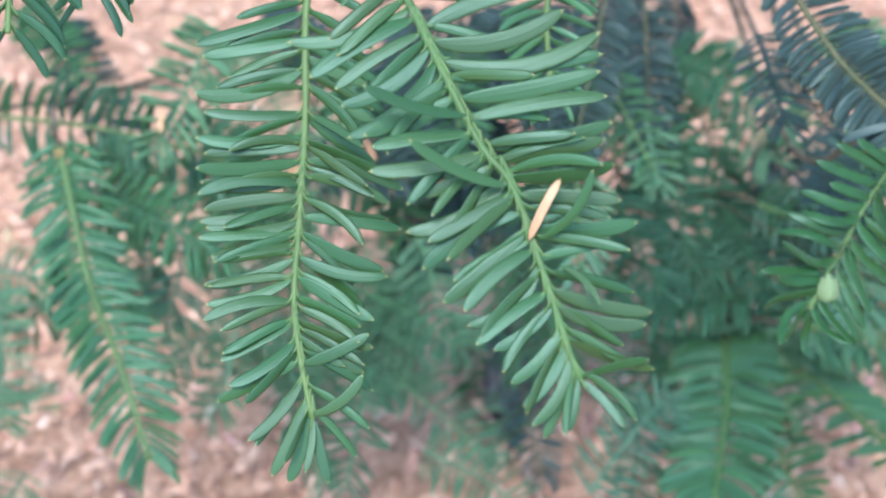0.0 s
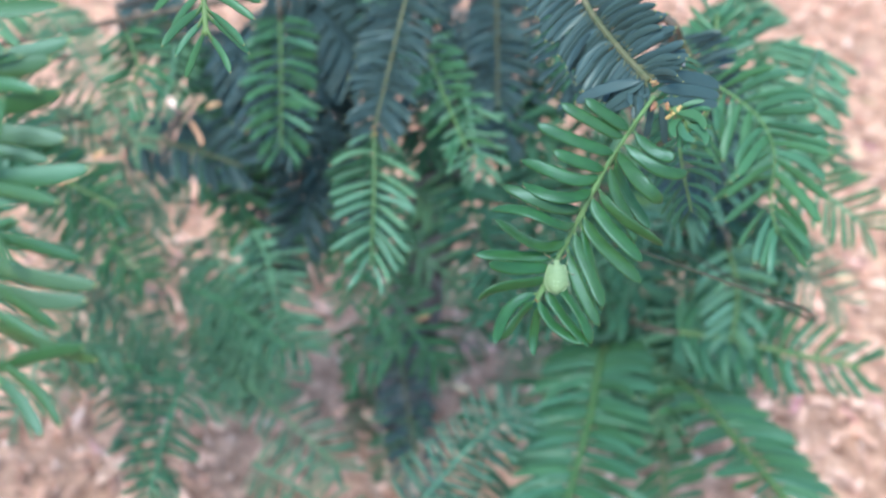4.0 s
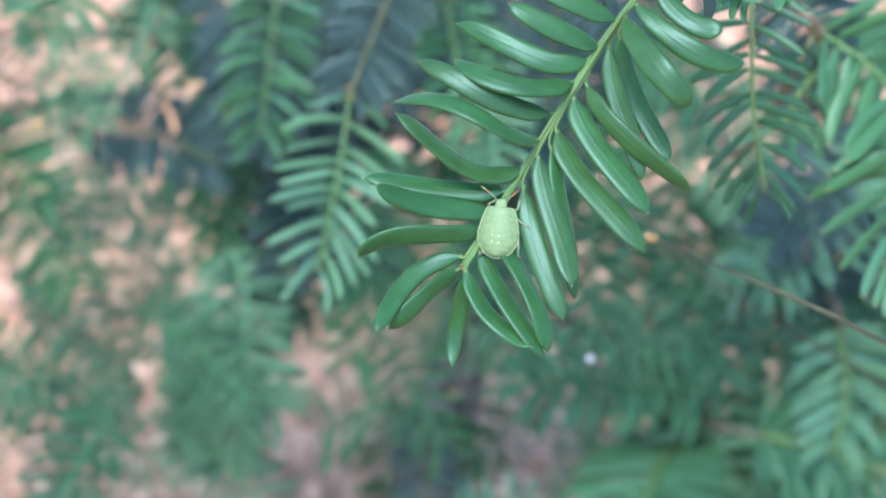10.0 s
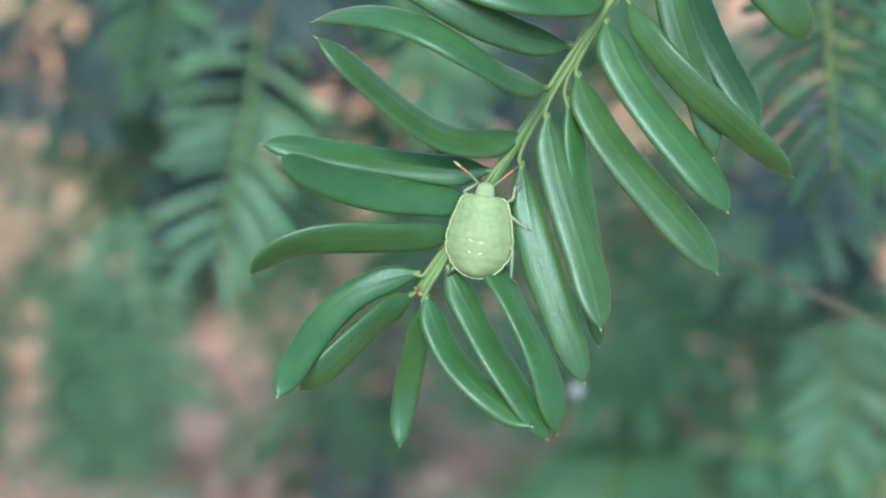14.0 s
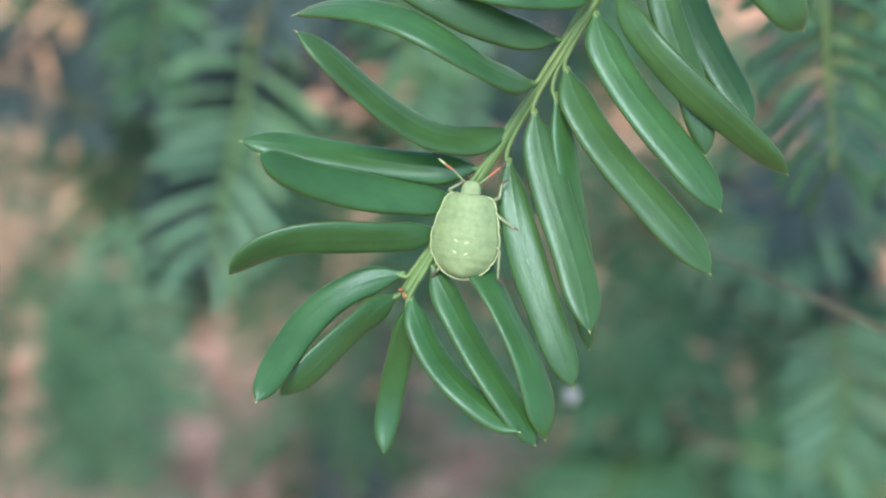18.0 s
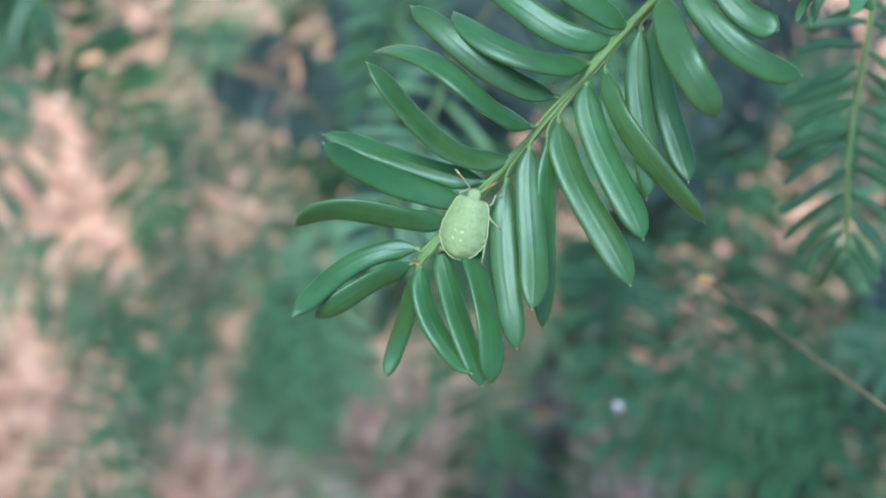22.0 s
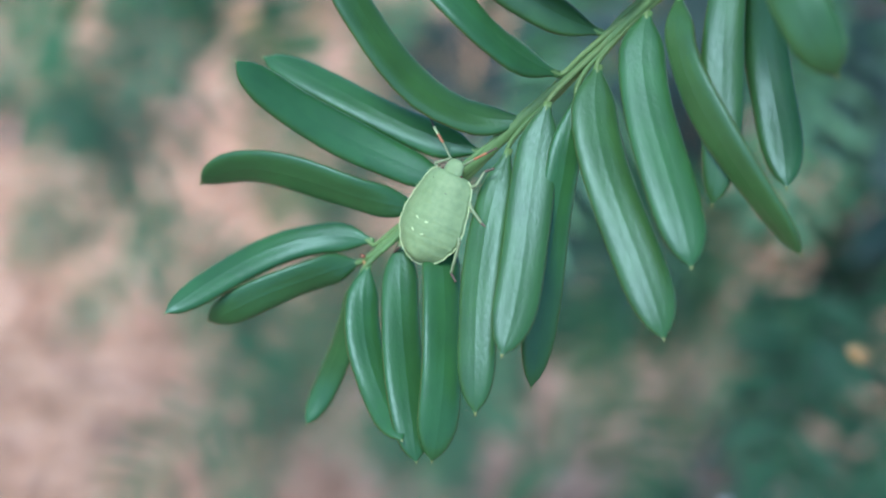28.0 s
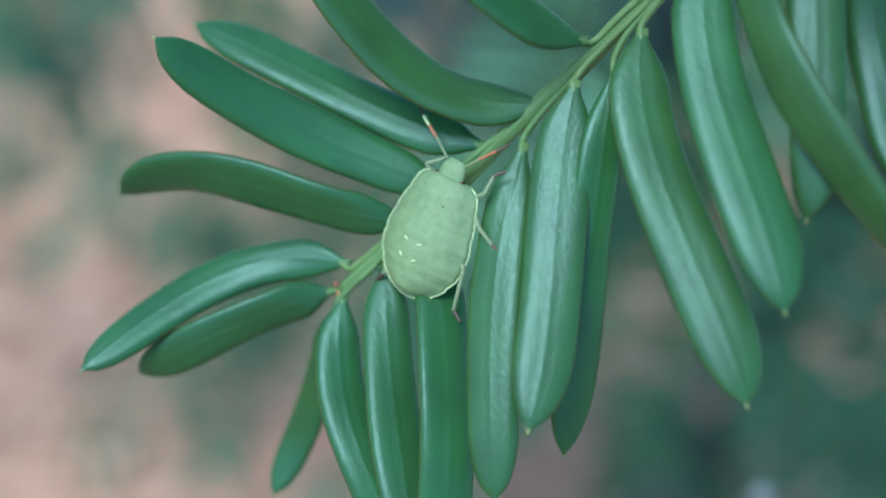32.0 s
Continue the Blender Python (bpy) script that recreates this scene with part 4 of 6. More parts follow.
yew_shoot(223, [(0.0944, 0.3721, 0.3214), (0.1102, 0.3346, 0.3082), (0.1354, 0.2883, 0.2852)], (-0.22, -0.95, 0.22), 0.0203, 0.0029, "old_and_shade", "far")
yew_shoot(224, [(0.1003, 0.3459, 0.3451), (0.1145, 0.3214, 0.3480), (0.1375, 0.2938, 0.3480)], (0.03, -0.81, 0.59), 0.0220, 0.0040, "fresh", "far")
yew_shoot(225, [(0.1273, 0.2804, 0.3380), (0.1075, 0.2535, 0.3346), (0.0824, 0.2223, 0.3254)], (-0.21, -0.74, 0.64), 0.0223, 0.0029, "old_and_shade", "far")
yew_shoot(226, [(-0.1696, 0.3575, 0.2310), (-0.1382, 0.3332, 0.2325), (-0.0952, 0.3058, 0.2300)], (0.10, -0.86, 0.49), 0.0229, 0.0040, "fresh", "far")
# dark-toned sprays from here on paint in the shade deep inside the shrub
yew_shoot(227, [(-0.0370, 0.3628, 0.3459), (-0.0358, 0.3294, 0.3358), (-0.0343, 0.2898, 0.3179)], (0.30, -0.71, 0.63), 0.0231, 0.0029, "old_and_shade", "far")
yew_shoot(228, [(-0.1398, 0.3584, 0.2493), (-0.1228, 0.3238, 0.2377), (-0.1002, 0.2817, 0.2166)], (0.47, -0.67, 0.58), 0.0229, 0.0029, "old_and_shade", "far")
yew_shoot(229, [(-0.1046, 0.3318, 0.2839), (-0.0834, 0.3000, 0.2758), (-0.0544, 0.2620, 0.2599)], (0.04, -0.91, 0.42), 0.0197, 0.0029, "old_and_shade", "far")
yew_shoot(230, [(-0.0936, 0.4065, 0.2902), (-0.0572, 0.3841, 0.2941), (-0.0062, 0.3598, 0.2955)], (0.26, -0.82, 0.51), 0.0232, 0.0029, "old_and_shade", "far")
# 231 and 232: needle colour darkened to paint in shade beneath the shrub
yew_shoot(231, [(-0.0571, 0.3710, 0.3371), (-0.0552, 0.3349, 0.3236), (-0.0530, 0.2914, 0.3008)], (0.10, -0.90, 0.42), 0.0208, 0.0040, "old_and_shade", "far")
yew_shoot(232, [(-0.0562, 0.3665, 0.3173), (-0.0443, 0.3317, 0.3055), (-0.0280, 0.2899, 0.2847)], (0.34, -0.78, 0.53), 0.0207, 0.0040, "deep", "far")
yew_shoot(233, [(-0.1349, 0.4014, 0.2169), (-0.1161, 0.3738, 0.2142), (-0.0906, 0.3415, 0.2056)], (0.29, -0.79, 0.55), 0.0210, 0.0029, "old_and_shade", "far")
yew_shoot(234, [(-0.3462, 0.3823, 0.3095), (-0.3276, 0.3542, 0.3087), (-0.3031, 0.3218, 0.3029)], (0.28, -0.79, 0.55), 0.0194, 0.0040, "fresh", "far")
yew_shoot(236, [(-0.3352, 0.4113, 0.2843), (-0.3135, 0.3753, 0.2739), (-0.2843, 0.3313, 0.2543)], (0.27, -0.88, 0.39), 0.0208, 0.0029, "old_and_shade", "far")
yew_shoot(237, [(-0.1415, 0.3808, 0.2767), (-0.1153, 0.3502, 0.2712), (-0.0785, 0.3137, 0.2588)], (-0.16, -0.94, 0.30), 0.0202, 0.0040, "fresh", "far")
yew_shoot(238, [(-0.1544, 0.3691, 0.2978), (-0.1260, 0.3327, 0.2851), (-0.0864, 0.2882, 0.2626)], (0.17, -0.75, 0.64), 0.0217, 0.0029, "old_and_shade", "far")
yew_shoot(239, [(-0.1451, 0.3675, 0.2845), (-0.1342, 0.3284, 0.2677), (-0.1196, 0.2800, 0.2390)], (0.20, -0.92, 0.34), 0.0233, 0.0040, "fresh", "far")
yew_shoot(240, [(-0.1059, 0.3511, 0.1733), (-0.1170, 0.3122, 0.1687), (-0.1346, 0.2638, 0.1573)], (0.50, -0.70, 0.52), 0.0211, 0.0040, "pale", "far")
yew_shoot(241, [(-0.2042, 0.2741, 0.1565), (-0.1826, 0.2433, 0.1407), (-0.1558, 0.2050, 0.1134)], (0.69, -0.55, 0.48), 0.0198, 0.0040, "pale", "far")
# six dense dark sprays, added where the shrub's depth lies in shade
yew_shoot(242, [(-0.0779, 0.4004, 0.3000), (-0.0556, 0.3757, 0.3010), (-0.0244, 0.3482, 0.2984)], (0.04, -0.66, 0.75), 0.0254, 0.0029, "old_and_shade", "far")
yew_shoot(243, [(-0.0844, 0.3479, 0.2928), (-0.0862, 0.3106, 0.2778), (-0.0895, 0.2649, 0.2521)], (0.20, -0.92, 0.34), 0.0259, 0.0029, "old_and_shade", "far")
yew_shoot(244, [(-0.0883, 0.3249, 0.3442), (-0.0714, 0.2980, 0.3424), (-0.0483, 0.2675, 0.3360)], (0.10, -0.93, 0.34), 0.0272, 0.0029, "old_and_shade", "far")
yew_shoot(245, [(-0.1272, 0.3826, 0.2934), (-0.0897, 0.3663, 0.3051), (-0.0377, 0.3506, 0.3175)], (0.41, -0.76, 0.50), 0.0267, 0.0029, "old_and_shade", "far")
yew_shoot(246, [(-0.1298, 0.3145, 0.3317), (-0.1144, 0.2855, 0.3272), (-0.0940, 0.2519, 0.3170)], (-0.05, -0.88, 0.46), 0.0257, 0.0029, "old_and_shade", "far")
yew_shoot(247, [(-0.0596, 0.3947, 0.3265), (-0.0798, 0.3568, 0.3108), (-0.1090, 0.3107, 0.2847)], (-0.20, -0.75, 0.64), 0.0244, 0.0029, "old_and_shade", "far")
yew_shoot(248, [(-0.2778, 0.2758, 0.2759), (-0.2544, 0.2474, 0.2751), (-0.2224, 0.2138, 0.2688)], (0.37, -0.77, 0.53), 0.0204, 0.0040, "pale", "far")
yew_shoot(249, [(-0.2355, 0.2908, 0.2735), (-0.2032, 0.2576, 0.2677), (-0.1581, 0.2171, 0.2544)], (0.03, -0.70, 0.72), 0.0195, 0.0040, "fresh", "far")
yew_shoot(251, [(-0.2924, 0.2134, 0.3184), (-0.2525, 0.1857, 0.3205), (-0.1978, 0.1534, 0.3183)], (0.10, -0.92, 0.38), 0.0207, 0.0040, "fresh", "far")
yew_shoot(252, [(-0.2224, 0.2695, 0.3698), (-0.2298, 0.2376, 0.3612), (-0.2413, 0.1997, 0.3447)], (0.12, -0.95, 0.28), 0.0206, 0.0040, "pale", "far")
yew_shoot(148, [(-0.2060, 0.2110, 0.2337), (-0.2095, 0.1889, 0.2058), (-0.2172, 0.1780, 0.1913)], (-0.30, -0.58, 0.76), 0.0167, 0.0033, "pale", "far", wide=0.108)
yew_shoot(219, [(-0.2373, 0.3848, 0.2369), (-0.2177, 0.3521, 0.2205), (-0.1930, 0.3128, 0.1931)], (0.31, -0.86, 0.41), 0.0205, 0.0033, "pale", "far", wide=0.108)
yew_shoot(218, [(-0.2268, 0.3433, 0.1905), (-0.1868, 0.3413, 0.2184), (-0.1331, 0.3450, 0.2532)], (0.17, -0.77, 0.61), 0.0200, 0.0041, "pale", "far", wide=0.108)
yew_shoot(134, [(-0.1599, 0.2658, 0.1807), (-0.1641, 0.2482, 0.1584), (-0.1616, 0.2311, 0.1367), (-0.1559, 0.2142, 0.1153)], (-0.18, -0.55, 0.82), 0.0165, 0.0037, "deep", "far", wide=0.108)
yew_shoot(176, [(-0.2013, 0.4472, 0.1247), (-0.2080, 0.4142, 0.1151), (-0.2196, 0.3737, 0.0961)], (0.44, -0.69, 0.58), 0.0219, 0.0037, "pale", "far", wide=0.108)
yew_shoot(152, [(0.0521, 0.4276, 0.0850), (0.0438, 0.3942, 0.0750), (0.0326, 0.3530, 0.0551)], (0.44, -0.80, 0.41), 0.0176, 0.0033, "pale", "far", wide=0.108)
yew_shoot(211, [(-0.1387, 0.2746, 0.1558), (-0.1059, 0.2525, 0.1440), (-0.0622, 0.2271, 0.1221)], (0.51, -0.56, 0.65), 0.0215, 0.0033, "pale", "far", wide=0.108)
yew_shoot(208, [(-0.1887, 0.2681, 0.1401), (-0.1613, 0.2567, 0.1455), (-0.1258, 0.2460, 0.1477)], (-0.29, -0.65, 0.71), 0.0204, 0.0033, "pale", "far", wide=0.108)
yew_shoot(139, [(-0.0344, 0.3355, 0.2045), (-0.0365, 0.3170, 0.1810), (-0.0379, 0.2948, 0.1530)], (0.38, -0.80, 0.46), 0.0173, 0.0037, "pale", "far", wide=0.108)
yew_shoot(177, [(-0.2371, 0.3580, 0.1624), (-0.2091, 0.3267, 0.1550), (-0.1715, 0.2886, 0.1390)], (0.04, -0.68, 0.73), 0.0227, 0.0041, "pale", "far", wide=0.108)
yew_shoot(127, [(-0.2457, 0.2954, 0.2990), (-0.2262, 0.2973, 0.2934), (-0.1955, 0.2973, 0.2853), (-0.1822, 0.2962, 0.2839)], (0.37, -0.63, 0.68), 0.0179, 0.0037, "deep", "far", wide=0.108)
yew_shoot(158, [(-0.1929, 0.3724, 0.3000), (-0.1585, 0.3394, 0.2905), (-0.1118, 0.3001, 0.2729)], (0.30, -0.82, 0.49), 0.0222, 0.0033, "deep", "far", wide=0.108)
yew_shoot(131, [(-0.1526, 0.2892, 0.3397), (-0.1541, 0.2785, 0.3260), (-0.1595, 0.2689, 0.3139)], (0.06, -0.82, 0.57), 0.0135, 0.0033, "pale", "far", wide=0.108)
yew_shoot(206, [(0.1419, 0.3460, 0.2047), (0.1573, 0.3114, 0.1902), (0.1810, 0.2694, 0.1651)], (-0.43, -0.75, 0.50), 0.0173, 0.0041, "pale", "far", wide=0.108)
yew_shoot(178, [(-0.2442, 0.3617, 0.1403), (-0.2138, 0.3331, 0.1364), (-0.1728, 0.2988, 0.1252)], (0.30, -0.91, 0.29), 0.0173, 0.0041, "pale", "far", wide=0.108)
yew_shoot(207, [(-0.1444, 0.2864, 0.1775), (-0.1220, 0.2673, 0.1753), (-0.0933, 0.2462, 0.1670)], (0.20, -0.69, 0.69), 0.0195, 0.0037, "pale", "far", wide=0.108)
yew_shoot(136, [(-0.1609, 0.3536, 0.1629), (-0.1824, 0.3364, 0.1411), (-0.2170, 0.3220, 0.1228), (-0.2501, 0.3155, 0.1146)], (-0.04, -0.66, 0.75), 0.0202, 0.0037, "pale", "far", wide=0.108)
yew_shoot(202, [(-0.2791, 0.3006, 0.2836), (-0.2704, 0.2623, 0.2629), (-0.2629, 0.2146, 0.2301)], (0.63, -0.76, 0.14), 0.0182, 0.0033, "pale", "far", wide=0.108)
yew_shoot(169, [(0.1103, 0.3691, 0.2198), (0.1420, 0.3442, 0.2205), (0.1888, 0.3157, 0.2167)], (-0.14, -0.64, 0.76), 0.0185, 0.0033, "pale", "far", wide=0.108)
yew_shoot(168, [(0.1205, 0.3212, 0.2504), (0.1477, 0.2931, 0.2471), (0.1881, 0.2602, 0.2376)], (-0.19, -0.69, 0.70), 0.0212, 0.0037, "pale", "far", wide=0.108)
yew_shoot(210, [(-0.1289, 0.3049, 0.1721), (-0.1261, 0.2772, 0.1687), (-0.1246, 0.2442, 0.1586)], (0.51, -0.69, 0.50), 0.0185, 0.0033, "pale", "far", wide=0.108)
yew_shoot(250, [(-0.2280, 0.3413, 0.3227), (-0.2023, 0.3062, 0.3138), (-0.1665, 0.2634, 0.2965)], (0.25, -0.73, 0.63), 0.0174, 0.0033, "pale", "far", wide=0.108)
yew_shoot(253, [(-0.2260, 0.2530, 0.2983), (-0.2523, 0.2260, 0.2937), (-0.2907, 0.1944, 0.2820)], (0.10, -0.82, 0.56), 0.0193, 0.0041, "pale", "far", wide=0.108)
yew_shoot(254, [(-0.4314, 0.1777, 0.1916), (-0.4094, 0.1580, 0.1879), (-0.3875, 0.1383, 0.1746)], (-0.04, -0.39, 0.92), 0.0166, 0.0034, "pale", "far", wide=0.108)
yew_shoot(256, [(-0.3054, 0.1636, 0.2083), (-0.3156, 0.1875, 0.1967), (-0.3258, 0.2115, 0.1756)], (-0.30, 0.42, 0.86), 0.0165, 0.0034, "pale", "far", wide=0.108)
yew_shoot(257, [(-0.0266, 0.1195, 0.2155), (-0.0032, 0.1515, 0.2236), (0.0203, 0.1835, 0.2220)], (0.28, -0.33, 0.90), 0.0194, 0.0034, "pale", "far", wide=0.108)
yew_shoot(258, [(-0.1033, 0.1812, 0.1718), (-0.0737, 0.1599, 0.1761), (-0.0441, 0.1385, 0.1709)], (-0.26, -0.33, 0.91), 0.0186, 0.0034, "pale", "far", wide=0.108)
yew_shoot(260, [(-0.2937, 0.1277, 0.2405), (-0.3024, 0.1499, 0.2281), (-0.3110, 0.1720, 0.2061)], (-0.10, 0.56, 0.82), 0.0202, 0.0034, "pale", "far", wide=0.108)
yew_shoot(261, [(-0.3416, 0.2115, 0.2146), (-0.3378, 0.2409, 0.2011), (-0.3341, 0.2703, 0.1780)], (0.25, 0.46, 0.85), 0.0200, 0.0034, "pale", "far", wide=0.108)
yew_shoot(262, [(-0.3380, 0.2412, 0.2286), (-0.3077, 0.2399, 0.2250), (-0.2773, 0.2385, 0.2118)], (0.15, -0.66, 0.74), 0.0198, 0.0034, "pale", "far", wide=0.108)
yew_shoot(263, [(-0.2152, 0.2130, 0.2210), (-0.2361, 0.2020, 0.2140), (-0.2571, 0.1911, 0.1975)], (0.02, -0.71, 0.70), 0.0169, 0.0034, "pale", "far", wide=0.108)
yew_shoot(264, [(-0.3271, 0.2152, 0.2384), (-0.3184, 0.1764, 0.2335), (-0.3097, 0.1376, 0.2190)], (-0.38, -0.28, 0.88), 0.0191, 0.0030, "pale", "far", wide=0.112)
yew_shoot(266, [(-0.2841, 0.2514, 0.2149), (-0.3044, 0.2352, 0.2144), (-0.3247, 0.2189, 0.2043)], (0.26, -0.53, 0.80), 0.0206, 0.0030, "fresh", "far", wide=0.112)
yew_shoot(267, [(-0.3229, 0.1928, 0.2166), (-0.3529, 0.1635, 0.2227), (-0.3829, 0.1343, 0.2192)], (0.49, -0.44, 0.76), 0.0210, 0.0030, "fresh", "far", wide=0.112)
yew_shoot(268, [(-0.2713, 0.2324, 0.2391), (-0.2543, 0.2063, 0.2285), (-0.2372, 0.1803, 0.2083)], (-0.07, -0.51, 0.86), 0.0174, 0.0030, "pale", "far", wide=0.112)
yew_shoot(270, [(0.0127, 0.2064, 0.1998), (0.0063, 0.1681, 0.1964), (-0.0001, 0.1297, 0.1834)], (0.41, -0.23, 0.88), 0.0211, 0.0030, "deep", "far", wide=0.112)
yew_shoot(271, [(-0.1545, 0.1806, 0.2305), (-0.1807, 0.2050, 0.2122), (-0.2069, 0.2294, 0.1843)], (-0.75, -0.24, 0.62), 0.0188, 0.0030, "fresh", "far", wide=0.112)
yew_shoot(272, [(-0.3717, 0.1559, 0.2466), (-0.3936, 0.1296, 0.2417), (-0.4154, 0.1034, 0.2273)], (0.01, -0.31, 0.95), 0.0174, 0.0030, "fresh", "far", wide=0.112)
yew_shoot(274, [(-0.3221, 0.1963, 0.1191), (-0.3327, 0.1560, 0.1176), (-0.3434, 0.1157, 0.1065)], (0.09, -0.15, 0.99), 0.0217, 0.0054, "pale", "far", wide=0.104)
yew_shoot(275, [(-0.1892, 0.1726, 0.2487), (-0.1648, 0.1974, 0.2285), (-0.1404, 0.2222, 0.1988)], (0.80, -0.27, 0.54), 0.0202, 0.0033, "pale", "far", wide=0.104)
yew_shoot(277, [(-0.1469, 0.2516, 0.2224), (-0.1180, 0.2316, 0.2267), (-0.0892, 0.2115, 0.2214)], (-0.40, -0.54, 0.74), 0.0184, 0.0033, "fresh", "far", wide=0.104)
yew_shoot(278, [(-0.4189, 0.2955, 0.2182), (-0.4068, 0.2688, 0.2144), (-0.3947, 0.2422, 0.2011)], (0.13, -0.21, 0.97), 0.0219, 0.0033, "pale", "far", wide=0.104)
yew_shoot(279, [(-0.3222, 0.1872, 0.2196), (-0.3557, 0.2036, 0.2166), (-0.3892, 0.2201, 0.2040)], (-0.38, -0.45, 0.81), 0.0176, 0.0033, "pale", "far", wide=0.104)
yew_shoot(281, [(-0.1560, 0.3302, 0.2176), (-0.1966, 0.3231, 0.2146), (-0.2373, 0.3161, 0.2019)], (-0.03, -0.58, 0.81), 0.0206, 0.0033, "pale", "far", wide=0.104)
yew_shoot(282, [(-0.4587, 0.1863, 0.2241), (-0.4499, 0.1468, 0.2204), (-0.4412, 0.1074, 0.2070)], (-0.35, -0.25, 0.91), 0.0215, 0.0033, "pale", "far", wide=0.104)
yew_shoot(284, [(-0.1354, 0.1897, 0.2227), (-0.1397, 0.1604, 0.2142), (-0.1440, 0.1310, 0.1962)], (0.21, -0.40, 0.89), 0.0185, 0.0044, "fresh", "far", wide=0.13)
yew_shoot(285, [(-0.0721, 0.2786, 0.2398), (-0.0444, 0.2537, 0.2257), (-0.0167, 0.2288, 0.2020)], (0.09, -0.51, 0.86), 0.0203, 0.0044, "fresh", "far", wide=0.13)
yew_shoot(286, [(-0.0356, 0.1829, 0.2546), (-0.0491, 0.2009, 0.2333), (-0.0626, 0.2189, 0.2025)], (-0.89, -0.42, 0.18), 0.0201, 0.0044, "fresh", "far", wide=0.13)
loose_needle(fa_stem, (-0.1653, -0.0074, 0.5288), (-0.1919, -0.0110, 0.5236), (0.09, -0.61, 0.57), "glossy", wide=0.130, swing=0.01, foot=(-0.05, 0.78, 0.62))
loose_needle(fa_stem, (-0.1656, -0.0018, 0.5338), (-0.1939, -0.0098, 0.5260), (-0.30, -0.74, 0.71), "glossy", wide=0.118, swing=0.01, foot=(-0.05, 0.78, 0.62))
loose_needle(fa_stem, (-0.1647, -0.0131, 0.5238), (-0.1927, -0.0221, 0.5194), (0.23, -0.74, 0.62), "glossy", wide=0.137, swing=0.11, foot=(-0.05, 0.78, 0.62))
loose_needle(fa_stem, (-0.1639, -0.0223, 0.5160), (-0.1901, -0.0239, 0.5151), (-0.09, -0.78, 0.95), "glossy", wide=0.120, swing=0.04, foot=(-0.05, 0.78, 0.62))
loose_needle(fa_stem, (-0.1637, -0.0269, 0.5123), (-0.1915, -0.0300, 0.5113), (0.16, -0.60, 0.73), "glossy", wide=0.126, swing=0.07, foot=(-0.05, 0.78, 0.62))
loose_needle(fa_stem, (-0.1636, -0.0298, 0.5102), (-0.1891, -0.0315, 0.5075), (-0.15, -0.84, 0.55), "glossy", wide=0.127, swing=-0.01, foot=(-0.05, 0.78, 0.62))
loose_needle(fa_stem, (-0.1635, -0.0324, 0.5082), (-0.1901, -0.0402, 0.5092), (-0.00, -0.63, 0.39), "glossy", wide=0.124, swing=0.04, foot=(-0.05, 0.78, 0.62))
loose_needle(fa_stem, (-0.1635, -0.0354, 0.5060), (-0.1890, -0.0398, 0.5048), (0.35, -0.64, 0.34), "glossy", wide=0.130, swing=0.09, foot=(-0.05, 0.78, 0.62))
loose_needle(fa_stem, (-0.1634, -0.0378, 0.5043), (-0.1892, -0.0439, 0.5037), (-0.10, -0.65, 0.68), "glossy", wide=0.143, swing=-0.10, foot=(-0.05, 0.78, 0.62))
loose_needle(fa_stem, (-0.1634, -0.0401, 0.5025), (-0.1876, -0.0451, 0.5000), (-0.06, -0.70, 0.42), "glossy", wide=0.130, swing=-0.03, foot=(-0.05, 0.78, 0.62))
loose_needle(fa_stem, (-0.1634, -0.0421, 0.5011), (-0.1884, -0.0478, 0.4983), (0.11, -0.53, 0.60), "glossy", wide=0.123, swing=0.04, foot=(-0.05, 0.78, 0.62))
loose_needle(fa_stem, (-0.1633, -0.0451, 0.4988), (-0.1866, -0.0487, 0.4975), (0.38, -0.65, 0.81), "glossy", wide=0.138, swing=0.09, foot=(-0.05, 0.78, 0.62))
loose_needle(fa_stem, (-0.1633, -0.0474, 0.4970), (-0.1883, -0.0512, 0.4959), (0.34, -0.61, 0.91), "glossy", wide=0.124, swing=0.00, foot=(-0.05, 0.78, 0.62))
loose_needle(fa_stem, (-0.1633, -0.0500, 0.4949), (-0.1846, -0.0544, 0.4925), (-0.06, -0.41, 0.74), "glossy", wide=0.157, swing=-0.01, foot=(-0.05, 0.78, 0.62))
loose_needle(fa_stem, (-0.1633, -0.0525, 0.4929), (-0.1860, -0.0594, 0.4876), (0.22, -0.63, 0.43), "glossy", wide=0.126, swing=0.07, foot=(-0.05, 0.78, 0.62))
loose_needle(fa_stem, (-0.1634, -0.0564, 0.4896), (-0.1851, -0.0628, 0.4842), (-0.01, -0.53, 0.59), "glossy", wide=0.128, swing=0.07, foot=(-0.05, 0.78, 0.62))
loose_needle(fa_stem, (-0.1632, -0.0613, 0.4857), (-0.1852, -0.0675, 0.4831), (0.17, -0.72, 0.98), "glossy", wide=0.138, swing=-0.09, foot=(-0.05, 0.78, 0.62))
loose_needle(fa_stem, (-0.1626, -0.0653, 0.4826), (-0.1802, -0.0742, 0.4762), (-0.28, -0.72, 0.78), "glossy", wide=0.138, swing=0.01, foot=(-0.05, 0.78, 0.62))
loose_needle(fa_stem, (-0.1618, -0.0686, 0.4802), (-0.1776, -0.0797, 0.4732), (-0.21, -0.73, 0.82), "glossy", wide=0.157, swing=0.07, foot=(-0.05, 0.78, 0.62))
loose_needle(fa_stem, (-0.1605, -0.0729, 0.4769), (-0.1803, -0.0811, 0.4691), (0.44, -0.81, 0.50), "glossy", wide=0.130, swing=0.00, foot=(-0.05, 0.78, 0.62))
